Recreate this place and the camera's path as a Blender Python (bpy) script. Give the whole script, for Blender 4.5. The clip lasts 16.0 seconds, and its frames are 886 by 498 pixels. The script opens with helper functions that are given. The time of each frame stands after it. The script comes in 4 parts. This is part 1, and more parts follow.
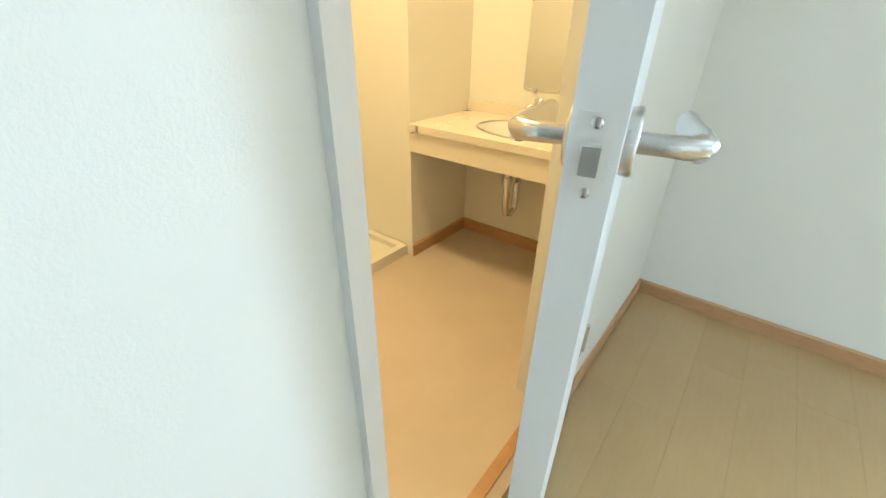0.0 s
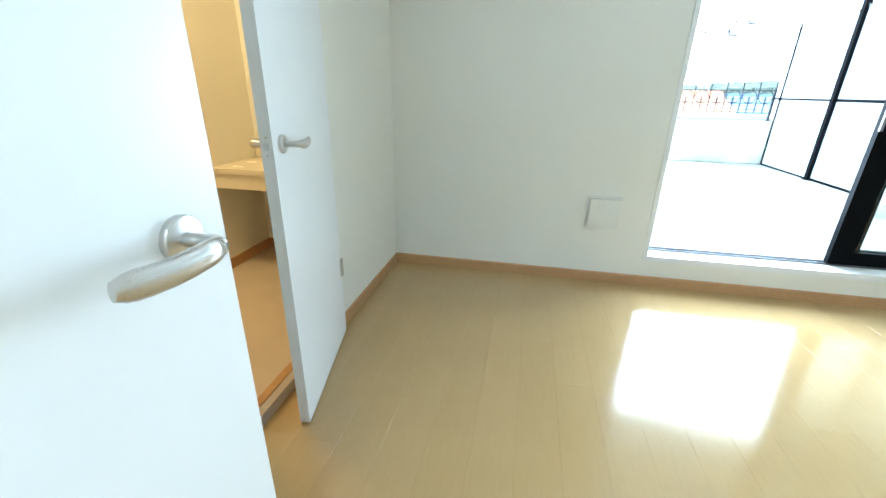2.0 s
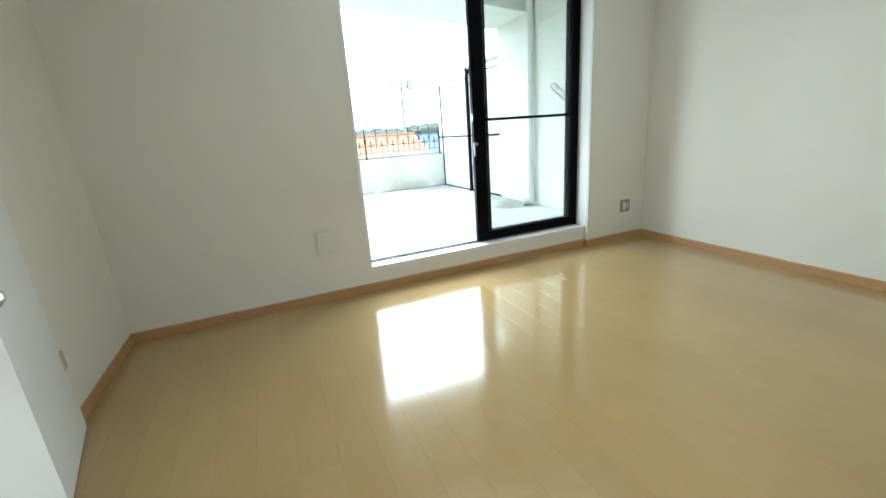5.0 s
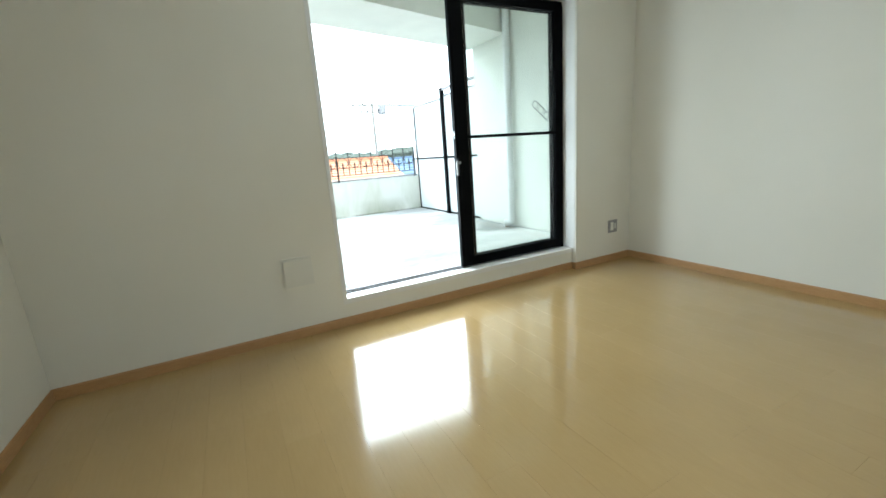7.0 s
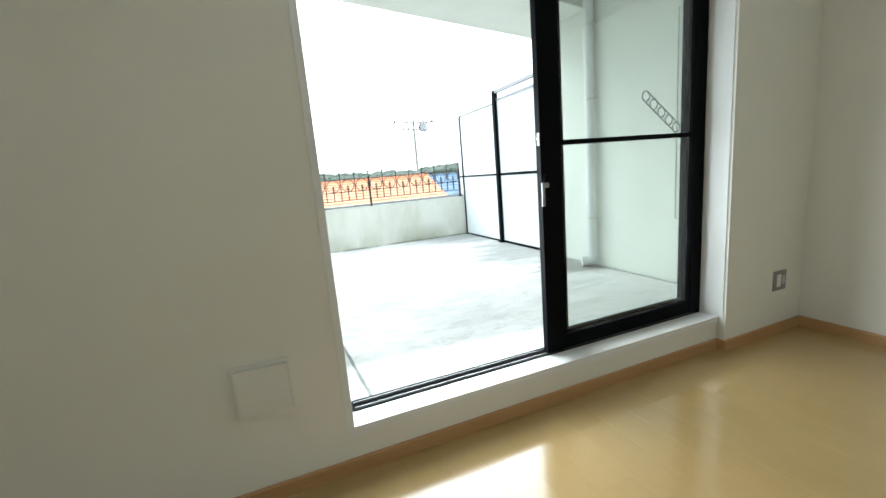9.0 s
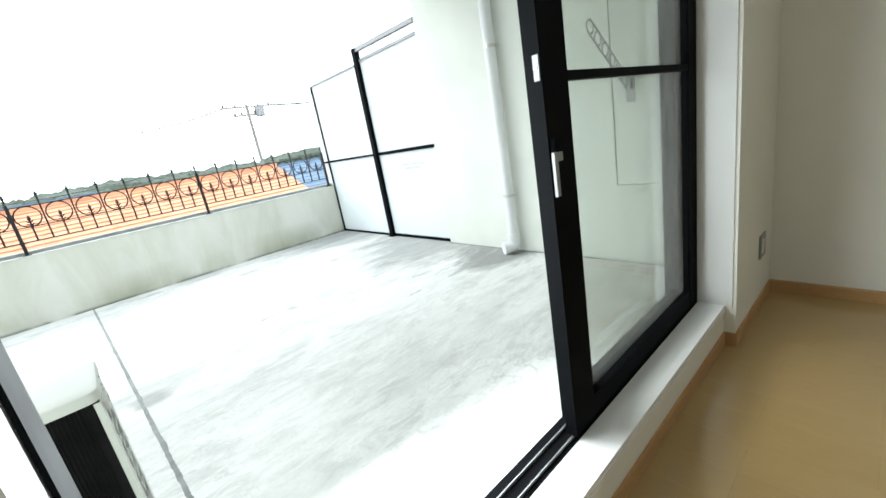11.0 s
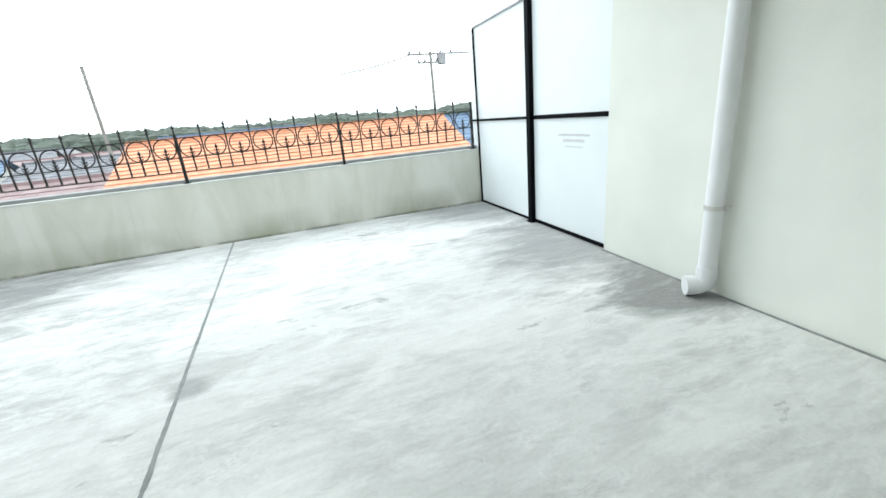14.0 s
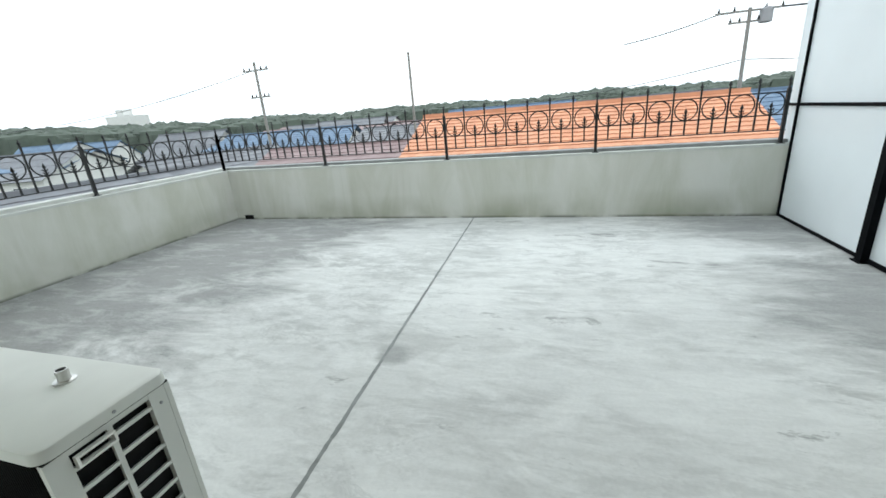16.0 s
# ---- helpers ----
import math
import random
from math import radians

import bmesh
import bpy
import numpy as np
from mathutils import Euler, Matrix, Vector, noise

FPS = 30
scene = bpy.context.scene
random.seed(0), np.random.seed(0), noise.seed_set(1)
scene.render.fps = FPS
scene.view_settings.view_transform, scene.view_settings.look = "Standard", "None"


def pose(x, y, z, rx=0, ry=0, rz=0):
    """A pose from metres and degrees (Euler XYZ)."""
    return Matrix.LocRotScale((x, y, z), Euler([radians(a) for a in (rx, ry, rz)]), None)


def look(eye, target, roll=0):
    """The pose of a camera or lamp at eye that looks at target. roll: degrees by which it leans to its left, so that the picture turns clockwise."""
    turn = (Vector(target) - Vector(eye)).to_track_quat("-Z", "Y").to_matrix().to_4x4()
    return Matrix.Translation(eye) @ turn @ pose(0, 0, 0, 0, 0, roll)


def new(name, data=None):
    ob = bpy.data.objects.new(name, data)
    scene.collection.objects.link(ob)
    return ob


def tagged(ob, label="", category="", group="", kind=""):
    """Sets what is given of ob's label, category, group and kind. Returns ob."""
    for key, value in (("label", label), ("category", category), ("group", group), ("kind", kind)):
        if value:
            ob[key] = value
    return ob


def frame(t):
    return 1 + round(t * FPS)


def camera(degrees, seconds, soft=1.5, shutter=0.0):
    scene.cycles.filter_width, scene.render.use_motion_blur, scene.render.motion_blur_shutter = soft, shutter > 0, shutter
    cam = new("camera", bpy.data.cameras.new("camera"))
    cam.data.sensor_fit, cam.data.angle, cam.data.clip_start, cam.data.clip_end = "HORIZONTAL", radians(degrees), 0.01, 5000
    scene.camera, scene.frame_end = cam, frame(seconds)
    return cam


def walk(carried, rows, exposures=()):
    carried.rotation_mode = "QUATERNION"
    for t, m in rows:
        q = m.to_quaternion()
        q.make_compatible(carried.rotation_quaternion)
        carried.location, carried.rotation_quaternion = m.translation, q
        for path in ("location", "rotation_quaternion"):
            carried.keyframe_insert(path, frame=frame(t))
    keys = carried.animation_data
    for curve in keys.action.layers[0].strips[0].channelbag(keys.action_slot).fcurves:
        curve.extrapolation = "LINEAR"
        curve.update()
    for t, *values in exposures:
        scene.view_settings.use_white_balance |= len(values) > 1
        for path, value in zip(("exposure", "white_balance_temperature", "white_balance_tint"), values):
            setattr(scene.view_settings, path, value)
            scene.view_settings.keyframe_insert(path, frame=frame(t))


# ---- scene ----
cam = camera(95.3, 16.0, soft=1.6, shutter=0.0)
PATH = [
    (0, (0.238, -1.81, 1.07), (-0.825, -0.425, 0.105), 1.2),
    (0.5, (0.455, -2.01, 1.13), (-0.565, -0.525, 0.29), 0.8),
    (1, (0.69, -2.255, 1.15), (-0.158, -0.605, 0.415), -0.7),
    (1.5, (0.80, -2.375, 1.14), (0.145, -0.632, 0.405), 0.8),
    (2, (0.865, -2.555, 1.145), (0.490, -0.732, 0.415), 0.9),
    (2.5, (0.907, -2.682, 1.16), (0.807, -0.822, 0.43), -1.1),
    (3, (0.98, -2.794, 1.192), (1.293, -0.967, 0.439), -2.8),
    (3.5, (0.976, -2.91, 1.223), (1.561, -1.152, 0.469), -3.8),
    (4, (0.991, -3.065, 1.21), (1.643, -1.309, 0.509), -4.7),
    (6.5, (0.953, -2.986, 1.17), (1.838, -1.246, 0.735), -3.1),
    (7, (1.031, -2.761, 1.15), (1.916, -1.026, 0.696), -4.2),
    (7.5, (1.182, -2.437, 1.144), (1.917, -0.611, 0.791), -3.0),
    (8, (1.296, -2.147, 1.144), (2.042, -0.323, 0.798), -4.5),
    (8.5, (1.376, -1.857, 1.154), (2.244, -0.09, 0.801), -5.5),
    (9, (1.492, -1.533, 1.17), (2.212, 0.297, 0.808), -4.9),
    (11.5, (1.847, -0.331, 1.181), (3.180, 1.059, 0.641), -9.2),
    (12, (1.962, -0.225, 1.192), (3.265, 1.200, 0.674), -5.2),
    (12.5, (2.071, -0.152, 1.182), (3.395, 1.235, 0.615), -5.7),
    (13, (2.104, -0.056, 1.217), (3.311, 1.405, 0.581), -4.7),
    (13.5, (2.224, 0.043, 1.206), (3.197, 1.661, 0.549), -6.4),
    (14, (2.404, 0.153, 1.193), (2.979, 1.964, 0.568), -5.4),
    (14.5, (2.626, 0.192, 1.163), (2.808, 2.073, 0.508), -5.0),
    (15, (2.661, 0.282, 1.207), (2.534, 2.163, 0.541), -4.4),
    (15.5, (2.598, 0.36, 1.216), (2.212, 2.209, 0.56), -4.6),
    (16, (2.559, 0.403, 1.262), (1.982, 2.211, 0.631), -4.8),
]
EXPOSURES = [
    (0.0, 1.9, 5000, 0), (1.0, 1.85, 5000, 0), (2.5, 1.27, 5100, -2), (4.0, 0.86, 5550, 0), (6.5, 0.6, 5750, 0), (9.0, 0.22, 6000, 2),
    (11.5, -0.02, 6200, 4), (13.0, -0.05, 6150, 4), (14.0, -0.33, 6150, 4), (15.0, -0.62, 6150, 4), (16.0, -0.86, 6150, 4),
]
walk(cam, [(t, look(eye, target, roll)) for t, eye, target, roll in PATH], EXPOSURES)

# ---- world, sun and lamps ----
world = bpy.data.worlds.new("world")
scene.world = world
world.use_nodes = True
wn = world.node_tree.nodes
wl = world.node_tree.links
wn.clear()
w_out = wn.new("ShaderNodeOutputWorld")
w_bg = wn.new("ShaderNodeBackground")
w_mix = wn.new("ShaderNodeMix")
w_mix.data_type = "RGBA"
w_sky = wn.new("ShaderNodeTexSky")
w_sky.sky_type, w_sky.sun_disc = "NISHITA", False
w_sky.sun_elevation, w_sky.sun_rotation = radians(50), radians(150)
w_sky.air_density, w_sky.dust_density = 1.0, 5.0
w_tc = wn.new("ShaderNodeTexCoord")
w_noise = wn.new("ShaderNodeTexNoise")
w_noise.inputs["Scale"].default_value, w_noise.inputs["Detail"].default_value = 2.5, 6
w_map = wn.new("ShaderNodeMapping")
w_map.inputs["Scale"].default_value = (1, 1, 4)
w_ramp = wn.new("ShaderNodeValToRGB")
w_ramp.color_ramp.elements[0].position, w_ramp.color_ramp.elements[0].color = 0.35, (17.0, 18.6, 20.0, 1)
w_ramp.color_ramp.elements[1].position, w_ramp.color_ramp.elements[1].color = 0.6, (25.0, 25.2, 25.0, 1)
wl.new(w_tc.outputs["Generated"], w_map.inputs["Vector"])
wl.new(w_map.outputs["Vector"], w_noise.inputs["Vector"])
wl.new(w_noise.outputs["Fac"], w_ramp.inputs["Fac"])
w_mix.inputs["Factor"].default_value = 0.85      # a thin bright overcast over the clear sky
wl.new(w_sky.outputs["Color"], w_mix.inputs["A"])
wl.new(w_ramp.outputs["Color"], w_mix.inputs["B"])
wl.new(w_mix.outputs["Result"], w_bg.inputs["Color"])
w_bg.inputs["Strength"].default_value = 0.15  # within the given range
wl.new(w_bg.outputs["Background"], w_out.inputs["Surface"])


def lamp(name, kind, m, energy, color, size=0.1, size_y=None, angle=None):
    data = bpy.data.lights.new(name, kind)
    data.energy, data.color = energy, color
    if kind == "AREA":
        data.size = size
        if size_y:
            data.shape, data.size_y = "RECTANGLE", size_y
    elif kind == "POINT":
        data.shadow_soft_size = size
    if angle:
        data.angle = angle
    ob = new(name, data)
    ob.matrix_world = m
    return ob


lamp("sun", "SUN", look((-4, 14, 12), (2, 3, 0)), 1.5, (1.0, 0.97, 0.93), angle=radians(25))
# the sky's light that comes in by the window
lamp("window_daylight", "AREA", look((2.28, 0.62, 0.95), (2.0, -2.0, 0.75)), 34, (0.96, 0.98, 0.99), 1.3, 1.1)
# an unseen fill light added in the hall, and the washroom's warm lamp
lamp("hall_fill", "AREA", look((0.95, -3.8, 2.40), (0.95, -3.8, 0)), 10, (0.95, 0.97, 0.95), 0.4, 0.4)
lamp("washroom_lamp", "AREA", look((-0.75, -1.05, 2.30), (-0.75, -1.05, 0)), 8, (1.0, 0.60, 0.22), 0.3, 0.3)

# ---- materials ----


class Mat:
    def __init__(self, name, color, rough=0.5, metal=0.0):
        self.m = bpy.data.materials.new(name)
        self.m.use_nodes = True
        self.n, self.l = self.m.node_tree.nodes, self.m.node_tree.links
        self.b = self.n["Principled BSDF"]
        self.b.inputs["Base Color"].default_value = (*color, 1)
        self.b.inputs["Roughness"].default_value = rough
        self.b.inputs["Metallic"].default_value = metal
        self.color = color
        self.tc = self.n.new("ShaderNodeTexCoord")

    def coords(self, scale=(1, 1, 1)):
        g = self.n.new("ShaderNodeNewGeometry")
        mp = self.n.new("ShaderNodeMapping")
        mp.inputs["Scale"].default_value = scale
        self.l.new(g.outputs["Position"], mp.inputs["Vector"])
        return mp.outputs["Vector"]

    def noise(self, scale, detail=4, stretch=(1, 1, 1), rough=0.55, distortion=0.0):
        t = self.n.new("ShaderNodeTexNoise")
        t.inputs["Scale"].default_value, t.inputs["Detail"].default_value = scale, detail
        t.inputs["Roughness"].default_value, t.inputs["Distortion"].default_value = rough, distortion
        self.l.new(self.coords(stretch), t.inputs["Vector"])
        return t.outputs["Fac"]

    def ramp(self, fac, stops):
        r = self.n.new("ShaderNodeValToRGB")
        e = r.color_ramp.elements
        while len(e) < len(stops):
            e.new(0.5)
        for el, (p, c) in zip(e, stops):
            el.position, el.color = p, (*c, 1) if len(c) == 3 else c
        self.l.new(fac, r.inputs["Fac"])
        return r.outputs["Color"]

    def mix(self, fac, a, b, mode="MIX"):
        x = self.n.new("ShaderNodeMix")
        x.data_type, x.blend_type = "RGBA", mode
        for s, v in (("Factor", fac), ("A", a), ("B", b)):
            if isinstance(v, (int, float)):
                x.inputs[s].default_value = v
            elif isinstance(v, tuple):
                x.inputs[s].default_value = (*v, 1)
            else:
                self.l.new(v, x.inputs[s])
        return x.outputs["Result"]

    def base(self, out):
        self.l.new(out, self.b.inputs["Base Color"])
        return self

    def gloss(self, fac, lo, hi):
        r = self.n.new("ShaderNodeMapRange")
        r.inputs["To Min"].default_value, r.inputs["To Max"].default_value = lo, hi
        self.l.new(fac, r.inputs["Value"])
        self.l.new(r.outputs["Result"], self.b.inputs["Roughness"])
        return self

    def bump(self, fac, strength=0.2, distance=0.002):
        bp = self.n.new("ShaderNodeBump")
        bp.inputs["Strength"].default_value, bp.inputs["Distance"].default_value = strength, distance
        self.l.new(fac, bp.inputs["Height"])
        self.l.new(bp.outputs["Normal"], self.b.inputs["Normal"])
        return self

    def random(self):
        return self.n.new("ShaderNodeObjectInfo").outputs["Random"]

    def island(self):
        return self.n.new("ShaderNodeNewGeometry").outputs["Random Per Island"]


def varied(name, color, rough, amount=0.06, big=1.2, fine=60, bump=0.1, metal=0.0, spread=0.08):
    """A plain material with slow unevenness, grain and faint relief."""
    m = Mat(name, color, rough, metal)
    lo, hi = tuple(c * (1 - amount) for c in color), tuple(min(1, c * (1 + amount)) for c in color)
    m.base(m.mix(m.noise(fine, 3), m.ramp(m.noise(big, 3), [(0.35, lo), (0.65, hi)]), m.ramp(m.noise(big * 4, 2), [(0.3, lo), (0.7, hi)])))
    m.gloss(m.noise(big * 3, 3), max(0.02, rough - spread), min(1, rough + spread))
    m.bump(m.noise(fine, 4), bump)
    return m.m


def wallpaper():
    m = Mat("wallpaper", (0.80, 0.78, 0.705), 0.75)
    soft = m.ramp(m.noise(0.9, 3), [(0.35, (0.785, 0.766, 0.695)), (0.65, (0.815, 0.798, 0.735))])
    m.base(soft)
    m.bump(m.noise(320, 5, rough=0.7), 0.35, 0.0012)
    return m.m


def floor_material():
    m = Mat("oak_floor", (0.52, 0.375, 0.185), 0.12)
    tone = m.ramp(m.random(), [(0.0, (0.462, 0.317, 0.138)), (0.5, (0.470, 0.324, 0.143)), (1.0, (0.478, 0.331, 0.149))])
    grain = m.ramp(m.noise(9, 6, (10, 1.2, 1), 0.6, 0.6), [(0.35, (0.965, 0.955, 0.94)), (0.65, (1.0, 1.0, 1.0))])
    patch = m.ramp(m.noise(1.7, 3), [(0.3, (0.93, 0.92, 0.9)), (0.7, (1.0, 1.0, 1.0))])
    m.base(m.mix(1.0, m.mix(1.0, tone, grain, "MULTIPLY"), patch, "MULTIPLY"))
    m.gloss(m.noise(2.5, 5, (3, 1, 1)), 0.11, 0.19)
    m.bump(m.noise(3.2, 2, (1.5, 1, 1)), 0.08, 0.004)
    m.b.inputs["Coat Weight"].default_value = 0.5
    m.b.inputs["Coat Roughness"].default_value = 0.09
    return m.m


def trim_wood():
    m = Mat("trim_wood", (0.42, 0.24, 0.11), 0.4)
    m.base(m.ramp(m.noise(14, 6, (1.5, 1.5, 16), 0.6, 0.4), [(0.3, (0.42, 0.235, 0.098)), (0.7, (0.51, 0.305, 0.14))]))
    m.bump(m.noise(40, 4, (1, 1, 8)), 0.06)
    return m.m


def blob(m, center, radius, soft=0.5):
    """1 near center, falling to 0 at the radius (metres)."""
    g = m.n.new("ShaderNodeNewGeometry")
    d = m.n.new("ShaderNodeVectorMath")
    d.operation = "DISTANCE"
    d.inputs[1].default_value = center
    m.l.new(g.outputs["Position"], d.inputs[0])
    r = m.n.new("ShaderNodeMapRange")
    for k, v in (("From Min", radius * soft), ("From Max", radius), ("To Min", 1.0), ("To Max", 0.0)):
        r.inputs[k].default_value = v
    m.l.new(d.outputs["Value"], r.inputs["Value"])
    return r.outputs["Result"]


def times(m, a, b):
    x = m.n.new("ShaderNodeMath")
    x.operation = "MULTIPLY"
    for k, v in enumerate((a, b)):
        if isinstance(v, float):
            x.inputs[k].default_value = v
        else:
            m.l.new(v, x.inputs[k])
    return x.outputs["Value"]


def grey(m, fac, lo, hi):
    r = m.n.new("ShaderNodeMapRange")
    r.inputs["From Min"].default_value, r.inputs["From Max"].default_value = lo, hi
    m.l.new(fac, r.inputs["Value"])
    return r.outputs["Result"]


def edge_of(m, spot, noise, weight, lo, hi):
    """A soft ragged edge: the spot's falloff broken up by noise."""
    x = m.n.new("ShaderNodeMath")
    x.operation = "MULTIPLY_ADD"
    x.inputs[1].default_value = weight
    m.l.new(noise, x.inputs[0])
    m.l.new(spot, x.inputs[2])
    return grey(m, x.outputs["Value"], lo + weight * 0.5, hi + weight * 0.5)


def concrete(name, base, dark, light):
    m = Mat(name, base, 0.8)
    col = m.ramp(m.noise(0.55, 4, (1, 1.5, 1), 0.5, 0.3), [(0.36, base), (0.62, light)])
    # soft scuffs, where the trowel and the rain have left thin grey patches
    scuffs = m.noise(3.4, 9, (0.55, 1.8, 1), 0.70, 0.5)
    where = m.noise(0.9, 5, (1, 1.1, 1), 0.60, 0.4)
    col = m.mix(times(m, times(m, grey(m, scuffs, 0.46, 0.58), grey(m, where, 0.40, 0.58)), 0.62), col, dark)
    pale = m.noise(3.4, 7, (0.8, 1.6, 1), 0.62, 0.7)
    col = m.mix(times(m, grey(m, pale, 0.50, 0.62), 0.55), col, light)
    fine = m.noise(8.5, 8, (0.6, 1.5, 1), 0.70, 0.6)
    col = m.mix(times(m, times(m, grey(m, fine, 0.48, 0.60), grey(m, m.noise(1.3, 4), 0.40, 0.60)), 0.60), col, dark)
    # thin wrinkled trowel ridges
    for k, (freq, tint) in enumerate(((2.3, light), (3.7, dark))):
        wrinkle = m.n.new("ShaderNodeMath")
        wrinkle.operation = "SUBTRACT"
        wrinkle.inputs[1].default_value = 0.5
        m.l.new(m.noise(freq, 7, (0.7, 1.6, 1 + k), 0.66, 1.1), wrinkle.inputs[0])
        size = m.n.new("ShaderNodeMath")
        size.operation = "ABSOLUTE"
        m.l.new(wrinkle.outputs["Value"], size.inputs[0])
        col = m.mix(times(m, times(m, grey(m, size.outputs["Value"], 0.022, 0.0), grey(m, m.noise(1.1, 4, (1, 1, 1 + k)), 0.46, 0.62)), 0.55), col, tint)
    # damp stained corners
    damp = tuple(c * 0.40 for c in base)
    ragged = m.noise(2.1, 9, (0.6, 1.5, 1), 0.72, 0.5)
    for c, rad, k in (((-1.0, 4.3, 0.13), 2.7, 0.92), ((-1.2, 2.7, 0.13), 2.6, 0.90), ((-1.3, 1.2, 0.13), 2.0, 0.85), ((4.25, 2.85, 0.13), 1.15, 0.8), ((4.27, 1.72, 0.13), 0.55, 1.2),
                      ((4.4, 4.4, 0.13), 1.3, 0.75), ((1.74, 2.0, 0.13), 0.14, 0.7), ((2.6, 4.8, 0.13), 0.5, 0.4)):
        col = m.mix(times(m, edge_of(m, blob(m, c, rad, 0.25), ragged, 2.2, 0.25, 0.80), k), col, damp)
    # dried pale patches over the damp
    dry = m.noise(3.1, 9, (0.6, 1.7, 1), 0.74, 0.5)
    col = m.mix(times(m, grey(m, dry, 0.50, 0.62), 0.40), col, base)
    col = m.mix(0.10, col, m.ramp(m.noise(60, 4), [(0.35, tuple(c * 0.7 for c in base)), (0.6, light)]))
    grit = m.ramp(m.noise(11, 9, (0.45, 1.5, 1), 0.72, 0.8), [(0.40, (0.80, 0.80, 0.79)), (0.56, (1.02, 1.02, 1.02))])
    m.base(m.mix(0.4, col, grit, "MULTIPLY"))
    m.bump(m.noise(55, 6, rough=0.6), 0.12, 0.002)
    return m.m


def parapet_material():
    m = Mat("parapet_plaster", (0.40, 0.42, 0.37), 0.85)
    big = m.ramp(m.noise(1.4, 6, (1, 1, 0.6), 0.6, 0.4), [(0.3, (0.60, 0.60, 0.545)), (0.7, (0.68, 0.68, 0.635))])
    runs = m.ramp(m.noise(1.6, 6, (1.6, 1.6, 0.35), 0.65, 0.8), [(0.34, (0.84, 0.85, 0.79)), (0.58, (1, 1, 1))])
    col = m.mix(1.0, big, runs, "MULTIPLY")
    # damp and moss low on the wall
    g = m.n.new("ShaderNodeNewGeometry")
    s = m.n.new("ShaderNodeSeparateXYZ")
    m.l.new(g.outputs["Position"], s.inputs["Vector"])
    rng = m.n.new("ShaderNodeMapRange")
    for k, v in (("From Min", 0.12), ("From Max", 0.42), ("To Min", 0.65), ("To Max", 0.0)):
        rng.inputs[k].default_value = v
    m.l.new(s.outputs["Z"], rng.inputs["Value"])
    mul = m.n.new("ShaderNodeMath")
    mul.operation = "MULTIPLY"
    m.l.new(rng.outputs["Result"], mul.inputs[0])
    m.l.new(m.ramp(m.noise(1.1, 4), [(0.42, (0, 0, 0)), (0.62, (1, 1, 1))]), mul.inputs[1])
    col = m.mix(mul.outputs["Value"], col, (0.20, 0.22, 0.12))
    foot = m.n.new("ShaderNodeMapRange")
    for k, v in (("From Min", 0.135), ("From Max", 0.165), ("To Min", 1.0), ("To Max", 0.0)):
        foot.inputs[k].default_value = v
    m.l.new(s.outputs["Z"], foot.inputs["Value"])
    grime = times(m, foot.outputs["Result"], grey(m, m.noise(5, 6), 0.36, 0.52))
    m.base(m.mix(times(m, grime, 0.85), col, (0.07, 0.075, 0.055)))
    m.bump(m.noise(60, 6), 0.25, 0.003)
    return m.m


def brushed(name, color=(0.62, 0.61, 0.59), rough=0.28):
    m = Mat(name, color, rough, 1.0)
    m.gloss(m.noise(260, 3, (1, 1, 8)), max(0.02, rough - 0.03), rough + 0.04)
    m.bump(m.noise(700, 2, (1, 1, 6)), 0.01, 0.0005)
    return m.m


def glass_material():
    m = bpy.data.materials.new("window_glass")
    m.use_nodes = True
    n, l = m.node_tree.nodes, m.node_tree.links
    n.clear()
    out, mix, tr, gl, lw, pw, sc = (n.new(k) for k in ("ShaderNodeOutputMaterial", "ShaderNodeMixShader", "ShaderNodeBsdfTransparent", "ShaderNodeBsdfGlossy", "ShaderNodeLayerWeight", "ShaderNodeMath", "ShaderNodeMath"))
    tr.inputs["Color"].default_value = (0.95, 0.965, 0.955, 1)
    gl.inputs["Roughness"].default_value = 0.01
    lw.inputs["Blend"].default_value = 0.5
    pw.operation, sc.operation = "POWER", "MULTIPLY_ADD"
    pw.inputs[1].default_value, sc.inputs[1].default_value, sc.inputs[2].default_value = 4.0, 0.9, 0.035
    l.new(lw.outputs["Facing"], pw.inputs[0])
    l.new(pw.outputs[0], sc.inputs[0])
    l.new(sc.outputs[0], mix.inputs[0])
    l.new(tr.outputs[0], mix.inputs[1])
    l.new(gl.outputs[0], mix.inputs[2])
    l.new(mix.outputs[0], out.inputs["Surface"])
    return m


def roof_material(name, a, b):
    m = Mat(name, a, 0.75)
    tone = m.ramp(m.island(), [(0.0, a), (1.0, b)])
    m.base(m.mix(1.0, tone, m.ramp(m.noise(2.0, 5), [(0.35, (0.82, 0.8, 0.8)), (0.65, (1, 1, 1))]), "MULTIPLY"))
    m.bump(m.noise(30, 4), 0.2)
    return m.m


M_WALL, M_FLOOR, M_TRIM = wallpaper(), floor_material(), trim_wood()
M_CEIL = varied("ceiling_paper", (0.80, 0.80, 0.78), 0.8)
M_WHITE = varied("white_paint", (0.80, 0.80, 0.79), 0.32, 0.02, 1.0, 90, 0.04)
M_DOOR = varied("door_white", (0.80, 0.81, 0.81), 0.30, 0.015, 0.8, 120, 0.03)
M_PLASTIC = varied("ivory_plastic", (0.76, 0.75, 0.70), 0.4, 0.02, 3, 60, 0.03)
M_BLACK = varied("black_aluminium", (0.003, 0.0035, 0.0045), 0.65, 0.15, 2, 150, 0.04)
M_BLACK.node_tree.nodes["Principled BSDF"].inputs["Specular IOR Level"].default_value = 0.06
